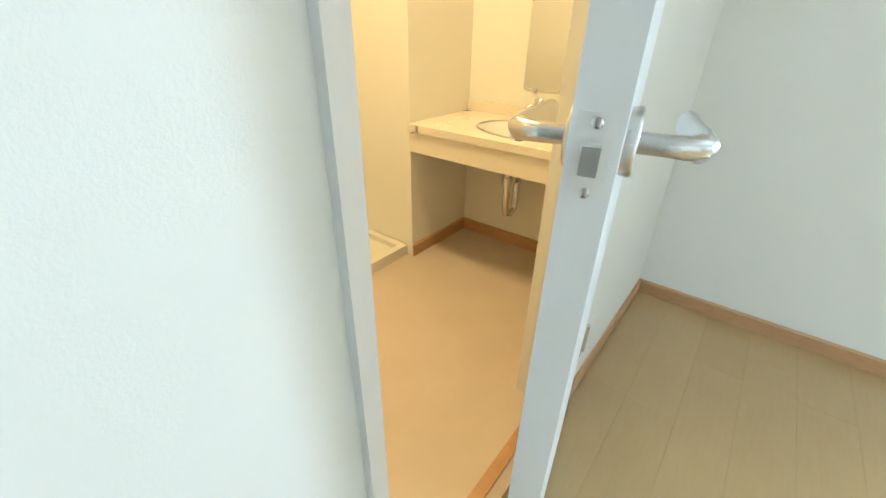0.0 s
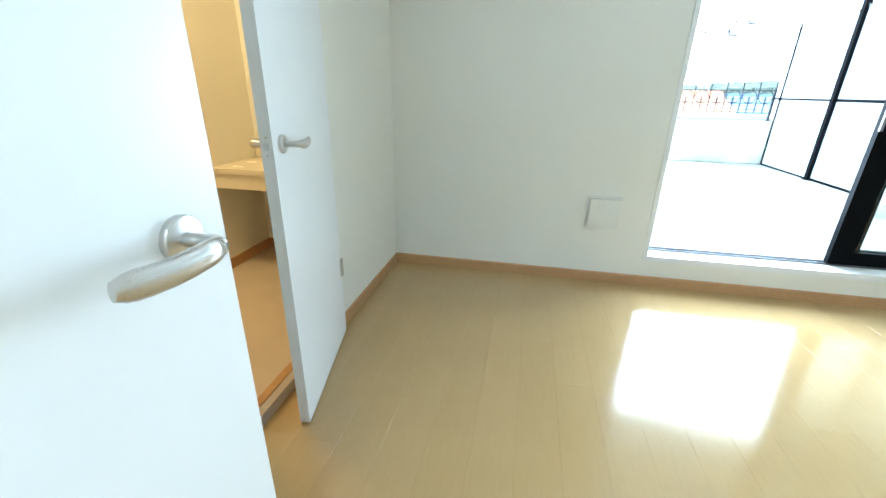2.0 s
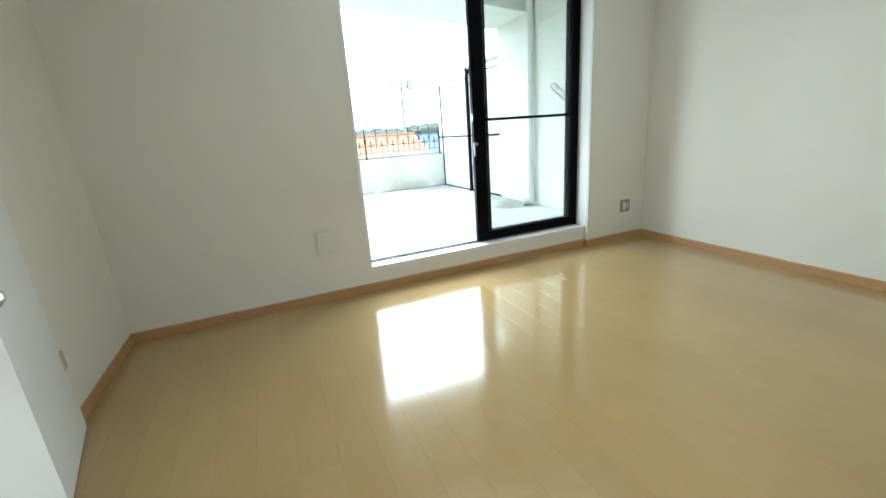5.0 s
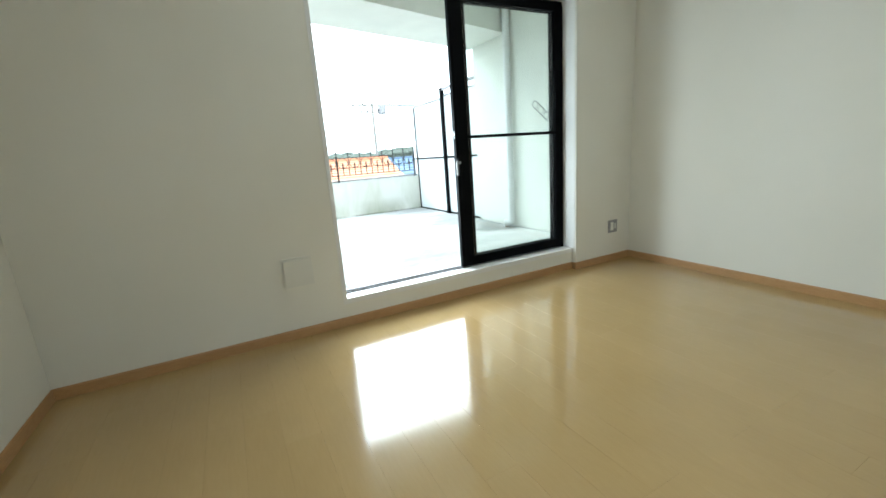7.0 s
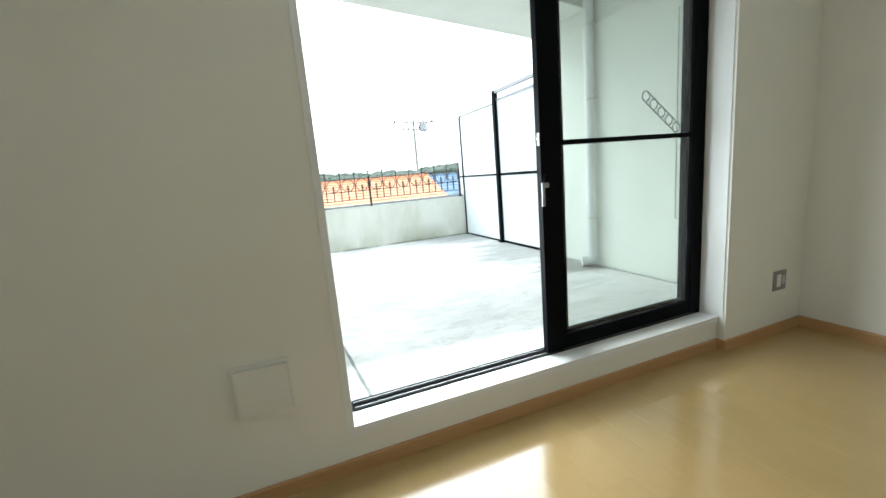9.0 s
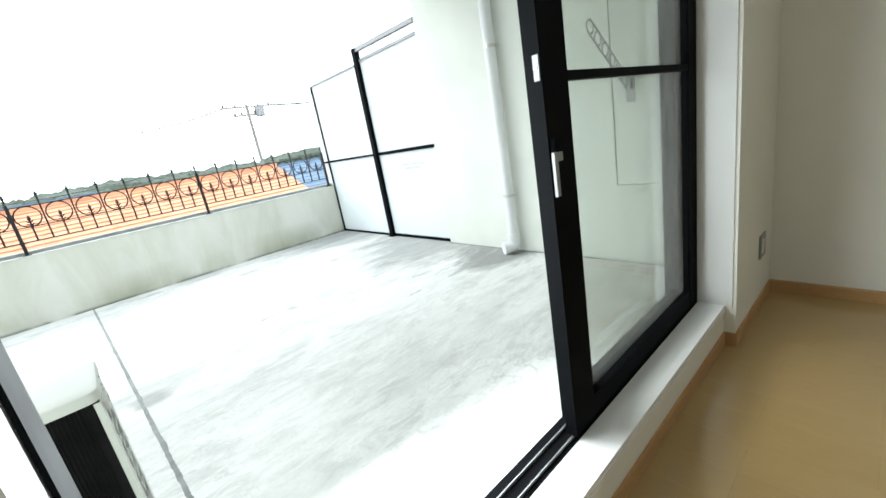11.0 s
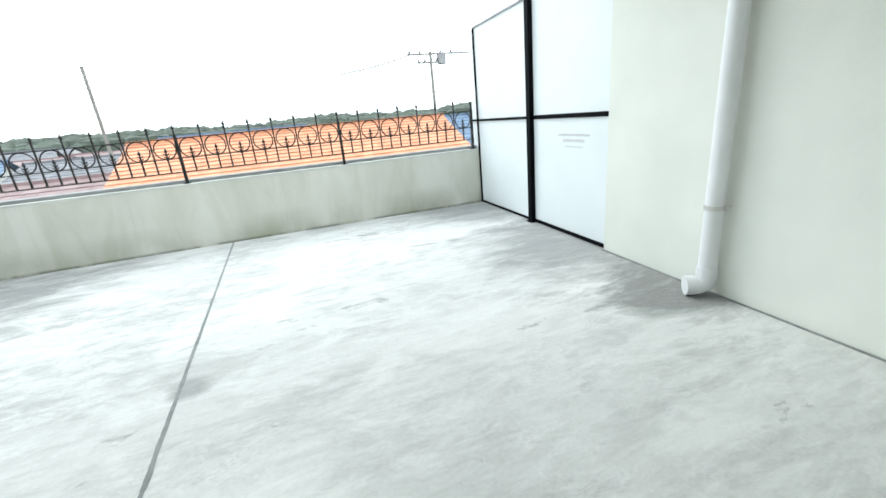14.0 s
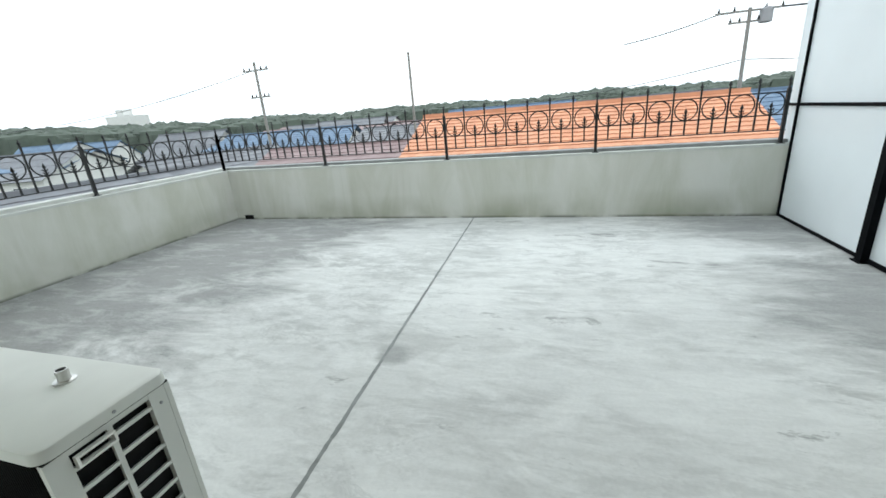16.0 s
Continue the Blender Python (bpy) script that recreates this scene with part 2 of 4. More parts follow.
M_RUBBER = varied("beige_gasket", (0.20, 0.165, 0.11), 0.7)
M_IRON = varied("black_iron", (0.006, 0.007, 0.008), 0.5, 0.2, 3, 80, 0.15)
M_STEEL = brushed("brushed_steel")
M_GREYMETAL = varied("grey_metal", (0.30, 0.30, 0.31), 0.4, 0.05, 3, 80, 0.05, 0.5)
M_PLATE = brushed("satin_steel", (0.85, 0.85, 0.85), 0.55)
M_CHROME = brushed("chrome", (0.75, 0.75, 0.75), 0.12)
M_TERRACE = concrete("terrace_concrete", (0.58, 0.585, 0.57), (0.37, 0.375, 0.365), (0.73, 0.735, 0.72))
M_GROOVE = varied("joint_filler", (0.24, 0.25, 0.245), 0.9, 0.3, 4, 50, 0.3)
M_PARAPET = parapet_material()
M_COPING = varied("coping_paint", (0.56, 0.57, 0.54), 0.7, 0.12, 2, 40, 0.15)
M_CURB = varied("grey_waterproofing", (0.27, 0.28, 0.28), 0.7, 0.2, 2, 40, 0.15)
M_EXT = varied("exterior_plaster", (0.74, 0.755, 0.70), 0.85, 0.05, 0.8, 50, 0.2)
M_PIPE = varied("white_pvc", (0.74, 0.75, 0.76), 0.35, 0.04, 2, 60, 0.04)
M_PANEL = varied("partition_board", (0.76, 0.80, 0.82), 0.5, 0.03, 0.7, 60, 0.05)
M_INK = varied("grey_print", (0.55, 0.55, 0.56), 0.7)
M_RED_INK = varied("faded_red_print", (0.60, 0.38, 0.36), 0.7)
M_AC = varied("ac_paint", (0.60, 0.61, 0.57), 0.45, 0.05, 2.2, 60, 0.05)
M_DARK = varied("dark_coil", (0.012, 0.012, 0.012), 0.8, 0.3, 4, 200, 0.3)
M_DARK.node_tree.nodes["Principled BSDF"].inputs["Specular IOR Level"].default_value = 0.08
M_GLASS = glass_material()
M_VINYL = varied("washroom_vinyl", (0.56, 0.47, 0.37), 0.4, 0.05, 1.5, 40, 0.06)
M_COUNTER = varied("counter_cream", (0.78, 0.72, 0.60), 0.25, 0.03, 2, 60, 0.02)
M_MIRROR = brushed("mirror", (0.85, 0.86, 0.86), 0.02)
M_PAN = varied("pan_plastic", (0.74, 0.71, 0.62), 0.4, 0.03, 2, 60, 0.03)
M_SILLWOOD = varied("sill_edge_grey", (0.48, 0.42, 0.36), 0.45, 0.08, 4, 60, 0.05)
M_ORANGE = roof_material("orange_tiles", (0.62, 0.29, 0.165), (0.70, 0.36, 0.22))
M_GREYROOF = roof_material("grey_slates", (0.17, 0.18, 0.20), (0.24, 0.25, 0.27))
M_BLUEROOF = roof_material("blue_tiles", (0.13, 0.20, 0.30), (0.18, 0.26, 0.37))
M_REDROOF = roof_material("dull_red_tiles", (0.26, 0.19, 0.19), (0.33, 0.25, 0.25))
M_HOUSE = varied("house_render", (0.55, 0.53, 0.48), 0.85, 0.06, 0.3, 10, 0.1)
M_HOUSE2 = varied("house_render_white", (0.68, 0.68, 0.66), 0.85, 0.05, 0.3, 10, 0.1)
M_PANE = varied("far_window_pane", (0.05, 0.06, 0.07), 0.15)
M_GROUND = varied("far_ground", (0.11, 0.12, 0.09), 0.95, 0.3, 0.03, 2, 0.1)
M_LEAF = varied("hill_trees", (0.085, 0.105, 0.085), 0.9, 0.3, 0.05, 1.5, 0.3)
M_POLE = varied("concrete_pole", (0.25, 0.24, 0.22), 0.85, 0.1, 1.0, 20, 0.1)
M_CABLE = varied("black_cable", (0.03, 0.03, 0.035), 0.6)

# ---- mesh tools ----


def box_bm(bm, x0, y0, z0, x1, y1, z1, m=None):
    vs = [bm.verts.new(Vector(p) if m is None else m @ Vector(p)) for p in
          ((x0, y0, z0), (x1, y0, z0), (x1, y1, z0), (x0, y1, z0), (x0, y0, z1), (x1, y0, z1), (x1, y1, z1), (x0, y1, z1))]
    for f in ((3, 2, 1, 0), (4, 5, 6, 7), (0, 1, 5, 4), (1, 2, 6, 5), (2, 3, 7, 6), (3, 0, 4, 7)):
        bm.faces.new([vs[i] for i in f])
    return vs


def bevel_bm(bm, width, segments=2):
    edges = [e for e in bm.edges if len(e.link_faces) == 2 and e.calc_face_angle(0) > 0.6]
    bmesh.ops.bevel(bm, geom=edges, offset=width, segments=segments, affect="EDGES", clamp_overlap=True)


def part(name, bm, material, parent=None, label="", smooth=False, kind=""):
    me = bpy.data.meshes.new(name)
    bm.to_mesh(me)
    bm.free()
    if smooth:
        for p in me.polygons:
            p.use_smooth = True
        me.set_sharp_from_angle(angle=radians(40))
    me.materials.append(material)
    ob = new(name, me)
    if parent:
        ob.parent = parent
    return tagged(ob, label=label, kind=kind)


def box(name, x0, y0, z0, x1, y1, z1, material, parent=None, bevel=0.0, label="", kind=""):
    bm = bmesh.new()
    box_bm(bm, x0, y0, z0, x1, y1, z1)
    if bevel:
        bevel_bm(bm, bevel)
    return part(name, bm, material, parent, label, kind=kind, smooth=bevel > 0)


def tube_bm(bm, points, radius, sides=10, caps=True, radii=None, squash=1.0):
    """A tube along points, kept upright; squash flattens it along its second axis."""
    pts = [Vector(p) for p in points]
    rings = []
    prev = None
    for i, p in enumerate(pts):
        d = (pts[min(i + 1, len(pts) - 1)] - pts[max(i - 1, 0)]).normalized()
        if prev is None:
            a = d.orthogonal().normalized() if abs(d.z) > 0.9 else d.cross(Vector((0, 0, 1))).normalized()
        else:
            a = (prev - d * prev.dot(d)).normalized()
        prev = a
        b = d.cross(a)
        r = radii[i] if radii else radius
        rings.append([bm.verts.new(p + a * r * squash * math.cos(t) + b * r * math.sin(t)) for t in (2 * math.pi * k / sides for k in range(sides))])
    for r0, r1 in zip(rings, rings[1:]):
        for k in range(sides):
            bm.faces.new((r0[k], r0[(k + 1) % sides], r1[(k + 1) % sides], r1[k]))
    if caps:
        bm.faces.new(rings[0][::-1])
        bm.faces.new(rings[-1])


def tube(name, points, radius, material, parent=None, sides=10, label="", radii=None, squash=1.0):
    bm = bmesh.new()
    tube_bm(bm, points, radius, sides, radii=radii, squash=squash)
    bmesh.ops.recalc_face_normals(bm, faces=bm.faces)
    return part(name, bm, material, parent, label, smooth=True)


def lathe(name, profile, m, material, parent=None, sides=32, label=""):
    """A turned shape: profile of (radius, height), turned about z, then posed by m."""
    bm = bmesh.new()
    rings = [[bm.verts.new(m @ Vector((r * math.cos(a), r * math.sin(a), h))) for a in (2 * math.pi * k / sides for k in range(sides))] for r, h in profile]
    for r0, r1 in zip(rings, rings[1:]):
        for k in range(sides):
            bm.faces.new((r0[k], r0[(k + 1) % sides], r1[(k + 1) % sides], r1[k]))
    bm.faces.new(rings[0][::-1])
    bm.faces.new(rings[-1])
    bmesh.ops.recalc_face_normals(bm, faces=bm.faces)
    return part(name, bm, material, parent, label, smooth=True)


def thing(name, x, y, z, label, category, group="", rz=0.0):
    ob = new(name)
    ob.empty_display_size = 0.1
    ob.matrix_world = pose(x, y, z, 0, 0, rz)
    return tagged(ob, label, category, group)


def structure(ob, label=""):
    return tagged(ob, label=label, kind="structure")


def wall_prism(name, outline, z0, z1, material, label=""):
    bm = bmesh.new()
    lo = [bm.verts.new((x, y, z0)) for x, y in outline]
    hi = [bm.verts.new((x, y, z1)) for x, y in outline]
    bm.faces.new(lo[::-1])
    bm.faces.new(hi)
    for k in range(len(outline)):
        j = (k + 1) % len(outline)
        bm.faces.new((lo[k], lo[j], hi[j], hi[k]))
    bmesh.ops.recalc_face_normals(bm, faces=bm.faces)
    return structure(part(name, bm, material), label)


# ---- plan ----
XR, YB, H = 4.55, -2.95, 2.47            # room: right wall, back wall, ceiling
WX0, WX1, WZ0, WZ1 = 1.642, 3.815, 0.20, 2.345  # window opening
JOG = -0.045                              # the wall right of the window stands proud
D0, D1, DH = -1.635, -0.905, 2.0          # washroom doorway along the left wall
E0, E1 = 0.50, 2.05                       # entrance doorway in the back wall
WF = 0.05                                 # washroom floor
ZB = 0.135                                # terrace floor
YP, XP, XL = 4.72, 4.42, -1.68            # parapet face, partition face, left parapet face
TOP = 0.785                               # parapet top

# ---- walls with their openings ----
TH = 0.12
structure(box("wall_north", -1.70, 0, -0.15, WX0, 0.22, H, M_WALL))
structure(box("wall_north", WX0, 0, -0.15, WX1, 0.22, WZ0 - 0.018, M_WALL))
structure(box("wall_north", WX0, 0, WZ1 + 0.015, WX1, 0.22, H, M_WALL))
structure(box("wall_north", WX1 + 0.002, JOG, -0.15, XR, 0.22, H, M_WALL))
structure(box("wall_east", XR, YB, -0.15, XR + TH, 0.22, H, M_WALL))
structure(box("wall_west", -TH, D1, -0.15, 0, 0, H, M_WALL))
structure(box("wall_west", -TH, YB, -0.15, 0, D0, H, M_WALL))
structure(box("wall_west", -TH, D0, DH, 0, D1, H, M_WALL))
structure(box("wall_south", -TH, YB - TH, -0.15, E0, YB, H, M_WALL))
structure(box("wall_south", E1, YB - TH, -0.15, XR + TH, YB, H, M_WALL))
structure(box("wall_south", E0, YB - TH, DH, E1, YB, H, M_WALL))
# washroom shell
structure(box("washroom_wall_west", -1.78, -1.95, -0.15, -1.66, 0.0, H, M_WALL))
structure(box("washroom_wall_south", -1.66, -1.95, -0.15, -TH, -1.83, H, M_WALL))
structure(box("washroom_wall_north", -1.66, -0.06, -0.15, -TH, 0.0, H, M_WALL))
structure(box("washroom_partition", -1.66, -0.50, WF, -0.96, -0.06, H, M_WALL), "cream boxed-out wall beside the washbasin alcove")
structure(box("washroom_floor", -1.66, -1.83, -0.15, -TH, -0.06, WF, M_VINYL))
# hall behind the entrance
structure(box("hall_wall", 0.10, YB - 1.6, -0.15, 0.22, YB - TH, H, M_WALL))
structure(box("hall_wall", 2.10, YB - 1.6, -0.15, 2.22, YB - TH, H, M_WALL))
structure(box("hall_wall", 0.22, YB - 1.6, -0.15, 2.10, YB - 1.48, H, M_WALL))
structure(box("ceiling", -1.9, YB - 1.7, H, XR + 0.3, 0.22, H + 0.15, M_CEIL))
structure(box("floor_slab", -TH, YB - 1.6, -0.15, XR + TH, 0.0, -0.012, M_TRIM))


def baseboard(x0, y0, x1, y1, inward, z=0.0):
    """A skirting board along a wall; inward is the side it stands out to."""
    bm = bmesh.new()
    t = 0.009
    a, b = Vector((x0, y0, 0)), Vector((x1, y1, 0))
    n = Vector((inward[0], inward[1], 0)) * t
    prof = [(0.0, 0.0), (1.0, 0.0), (1.0, 0.056), (0.6, 0.063), (0.0, 0.065)]
    rows = [[bm.verts.new(p + n * k + Vector((0, 0, z + h))) for k, h in prof] for p in (a, b)]
    for i in range(len(prof)):
        j = (i + 1) % len(prof)
        bm.faces.new((rows[0][i], rows[0][j], rows[1][j], rows[1][i]))
    bm.faces.new(rows[0])
    bm.faces.new(rows[1][::-1])
    bmesh.ops.recalc_face_normals(bm, faces=bm.faces)
    return structure(part("baseboard", bm, M_TRIM), "light brown wooden baseboard")


baseboard(0.0, -0.001, 3.815, -0.001, (0, -1))
baseboard(3.808, JOG - 0.001, XR, JOG - 0.001, (0, -1))
box_end = structure(box("baseboard", 3.807, JOG - 0.0095, 0, 3.816, -0.010, 0.064, M_TRIM), "end of the wooden baseboard")
baseboard(XR - 0.001, JOG, XR - 0.001, YB, (-1, 0))
baseboard(0.001, D1 + 0.015, 0.001, 0.0, (1, 0))
baseboard(0.001, YB, 0.001, D0 - 0.012, (1, 0))
baseboard(0.0, YB + 0.001, E0, YB + 0.001, (0, 1))
baseboard(E1, YB + 0.001, XR, YB + 0.001, (0, 1))
baseboard(-0.96, -0.061, -TH, -0.061, (0, -1), WF)
baseboard(-0.959, -0.50, -0.959, -0.06, (1, 0), WF)
baseboard(-TH - 0.001, D1 + 0.03, -TH - 0.001, -0.06, (-1, 0), WF)

# door linings and casings of the washroom doorway
C = 0.012
structure(box("door_lining", -TH - C, D0 - 0.004, 0, C, D0 + 0.020, DH, M_WHITE, bevel=0.002))
structure(box("door_lining", -TH - C, D1 - 0.020, 0, C, D1 + 0.014, DH, M_WHITE, bevel=0.002))
structure(box("door_lining", -TH - C, D0 - 0.004, DH, C, D1 + 0.004, DH + 0.024, M_WHITE, bevel=0.002))
structure(box("washroom_floor", -TH, D0 + 0.020, -0.15, -0.055, D1 - 0.020, WF, M_VINYL))
structure(box("threshold", -0.055, D0 + 0.020, 0.0, -0.022, D1 - 0.020, WF + 0.005, M_TRIM, bevel=0.003), "brown wooden threshold of the washroom")
structure(box("threshold_edge", -0.022, D0 + 0.020, -0.01, C - 0.002, D1 - 0.020, 0.049, M_SILLWOOD, bevel=0.003), "greyish wooden riser of the threshold")
# entrance lining
structure(box("door_lining", E0 - 0.004, YB - TH - C, 0, E0 + 0.020, YB + C, DH, M_WHITE, bevel=0.002))
structure(box("door_lining", E1 - 0.020, YB - TH - C, 0, E1 + 0.004, YB + C, DH, M_WHITE, bevel=0.002))
structure(box("door_lining", E0 - 0.004, YB - TH - C, DH, E1 + 0.004, YB + C, DH + 0.024, M_WHITE, bevel=0.002))

# window lining, sill and narrow casing
structure(box("window_sill", WX0, -0.004, WZ0 - 0.018, WX1, 0.106, WZ0, M_WHITE, bevel=0.002), "white window sill board")
structure(box("window_lining", WX0 - 0.001, 0.0, WZ0, WX0 + 0.004, 0.106, WZ1, M_WHITE))
structure(box("window_lining", WX1 - 0.004, JOG + 0.012, WZ0, WX1 + 0.0015, 0.106, WZ1, M_WHITE))
structure(box("window_lining", WX0, 0.0, WZ1, WX1, 0.106, WZ1 + 0.014, M_WHITE))
structure(box("window_casing", WX0 - 0.024, -0.005, WZ0 - 0.020, WX0 - 0.001, 0.0, WZ1 + 0.02, M_WHITE, bevel=0.0015))
structure(box("window_casing", WX0 - 0.024, -0.0065, WZ0 - 0.038, WX1, -0.004, WZ0 - 0.018, M_WHITE, bevel=0.001))
structure(box("window_casing", WX0, -0.005, WZ1 + 0.014, WX1, 0.0, WZ1 + 0.034, M_WHITE, bevel=0.0015))
structure(box("window_casing", WX1 + 0.0005, JOG - 0.003, WZ0 - 0.03, WX1 + 0.022, JOG, WZ1 + 0.034, M_PLASTIC, bevel=0.001))

# ---- window: frame and two sashes pushed to one side ----
FY0, FY1 = 0.106, 0.206
win = thing("window_1", (WX0 + WX1) / 2, 0.12, WZ0, "black aluminium sliding window, open on one side, with two glazed sashes", "window")
tagged(win, kind="structure")


def local(ob, root):
    ob.parent = root
    ob.matrix_parent_inverse = root.matrix_world.inverted()
    return ob


def wbox(name, x0, y0, z0, x1, y1, z1, material=None, bevel=0.002, root=None, label=""):
    return local(box(name, x0, y0, z0, x1, y1, z1, material or M_BLACK, None, bevel, label), root or win)


bpy.context.view_layer.update()
wbox("window_frame", WX0 + 0.004, FY0, WZ0 - 0.016, WX1 - 0.004, FY1, WZ0 - 0.002)
wbox("window_track", WX0 + 0.03, FY0 + 0.018, WZ0 - 0.002, WX1 - 0.03, FY0 + 0.022, WZ0 + 0.008, M_GREYMETAL, 0)
wbox("window_track", WX0 + 0.03, FY0 + 0.062, WZ0 - 0.002, WX1 - 0.03, FY0 + 0.066, WZ0 + 0.008, M_GREYMETAL, 0)
wbox("window_frame", WX0 + 0.004, FY0 + 0.012, WZ1 - 0.030, WX1 - 0.004, FY1, WZ1)
wbox("window_frame", WX1 - 0.016, FY0 + 0.004, WZ0 - 0.002, WX1 - 0.004, FY1, WZ1 - 0.030)
wbox("window_frame", WX1 - 0.022, FY1, WZ0 - 0.002, WX1 - 0.001, 0.248, WZ1 - 0.002)
wbox("window_frame", WX0 + 0.004, FY0 + 0.012, WZ0 - 0.002, WX0 + 0.010, FY1, WZ1 - 0.030)


def sash(x0, x1, y, rail, label):
    """A glazed sash: two stiles, top and bottom rail, gasket, pane, and a thin middle bar."""
    root = win
    t, s, w, z0, z1 = 0.036, 0.072, 0.120, WZ0 + 0.009, WZ1 - 0.022
    wbox("sash_stile", x0, y, z0, x0 + w, y + t, z1, label=label)
    wbox("sash_stile", x1 - s, y, z0, x1, y + t, z1)
    wbox("sash_rail", x0 + w, y + 0.003, z0, x1 - s, y + t - 0.003, z0 + 0.078)
    wbox("sash_rail", x0 + w, y + 0.003, z1 - 0.055, x1 - s, y + t - 0.003, z1)
    for a, b, stuff in ((x0 + w, x0 + w + 0.006, M_RUBBER if rail else M_BLACK), (x1 - s - 0.006, x1 - s, M_BLACK)):
        wbox("gasket", a, y + 0.008, z0 + 0.078, b, y + t - 0.008, z1 - 0.055, stuff, 0)
    pane = wbox("pane", x0 + w + 0.002, y + 0.016, z0 + 0.074, x1 - s - 0.002, y + 0.020, z1 - 0.05, M_GLASS, 0)
    pane.visible_shadow = False
    if rail:
        wbox("middle_bar", x0 + w, y + 0.004, 1.262, x1 - s, y + 0.034, 1.286, label="thin black middle bar")


sash(2.676, 3.798, 0.110, True, "black stile with a latch handle")
sash(2.731, 3.795, 0.160, False, "black stile of the outer sash")


def window_latch():
    x, z = 2.698, 1.078
    bm = bmesh.new()
    prof = [(-0.017, -0.075), (0.017, -0.075), (0.017, 0.030), (0.008, 0.052), (-0.012, 0.052), (-0.017, 0.040)]
    a = [bm.verts.new((x + u, 0.110, z + v)) for u, v in prof]
    b = [bm.verts.new((x + u * 0.8, 0.094, z + v * 0.92)) for u, v in prof]
    bm.faces.new(a)
    bm.faces.new(b[::-1])
    for k in range(len(prof)):
        j = (k + 1) % len(prof)
        bm.faces.new((a[k], b[k], b[j], a[j]))
    bmesh.ops.recalc_face_normals(bm, faces=bm.faces)
    bevel_bm(bm, 0.003)
    local(part("latch_body", bm, M_BLACK, smooth=True), win)
    bm = bmesh.new()
    box_bm(bm, x - 0.036, 0.086, z - 0.100, x - 0.021, 0.094, z + 0.012)
    box_bm(bm, x - 0.021, 0.087, z - 0.012, x + 0.004, 0.094, z + 0.010)
    bevel_bm(bm, 0.003)
    local(part("latch_lever", bm, M_GREYMETAL, None, "grey metal lever", smooth=True), win)
    bm = bmesh.new()
    box_bm(bm, 2.6735, 0.114, 1.265, 2.676, 0.130, 1.325)
    bevel_bm(bm, 0.001)
    local(part("keeper_plate", bm, M_GREYMETAL, None, "small grey keeper plate"), win)
    local(lathe("keeper_screw", [(0.0045, 0), (0.0045, 0.001), (0.003, 0.0016)], pose(2.6734, 0.122, 1.295, 0, -90, 0), M_CHROME, None, 12), win)


window_latch()


def curtain_rail():
    z = 2.385
    root = thing("curtain_rail", 2.75, -0.06, z, "white curtain rail fixed above the window", "curtain rail")
    bpy.context.view_layer.update()
    local(box("rail", 1.50, -0.070, z, 3.93, -0.052, z + 0.018, M_WHITE, None, 0.003), root)
    local(box("rail", 1.50, -0.035, z, 3.93, -0.017, z + 0.018, M_WHITE, None, 0.003), root)
    for x in (1.56, 2.72, 3.90):
        local(box("bracket", x - 0.012, -0.074, z + 0.018, x + 0.012, -0.0 if x < 3.8 else JOG, z + 0.030, M_WHITE, None, 0.002), root)
    for x in (1.49, 3.93):
        local(box("end_cap", x, -0.073, z - 0.003, x + 0.012, -0.014 if x < 3 else JOG - 0.001, z + 0.021, M_WHITE, None, 0.002), root)


curtain_rail()

# ---- doors ----


def lever_handle(root, y, side, long=0.112, z=1.0):
    """A round rose, a neck and a flattened lever that bends back; side +1 stands to +x."""
    x = side * 0.0175
    turn = pose(x, y, z, 0, 90 * side, 0)
    lathe("rose", [(0.0265, 0), (0.0268, 0.007), (0.0262, 0.0085), (0.0245, 0.0095), (0.010, 0.0095)], turn, M_STEEL, root, 40)
    pts = [(x + side * 0.008, y, z), (x + side * 0.030, y, z), (x + side * 0.044, y - 0.001, z), (x + side * 0.052, y - 0.006, z), (x + side * 0.056, y - 0.016, z)]
    tube("neck", pts, 0.0095, M_STEEL, root, 18, radii=[0.0085, 0.0085, 0.0092, 0.0098, 0.0102])
    bm = bmesh.new()
    n = 12
    line = [(x + side * (0.0555 - 0.010 * (k / n) ** 2), y - 0.004 - long * k / n, z - 0.004 * math.sin(math.pi * k / n)) for k in range(n + 1)]
    tube_bm(bm, line, 0.011, 18, radii=[0.0100, 0.0125] + [0.0142] * (n - 3) + [0.0130, 0.009], squash=0.60)
    bmesh.ops.recalc_face_normals(bm, faces=bm.faces)
    part("lever", bm, M_STEEL, root, smooth=True)


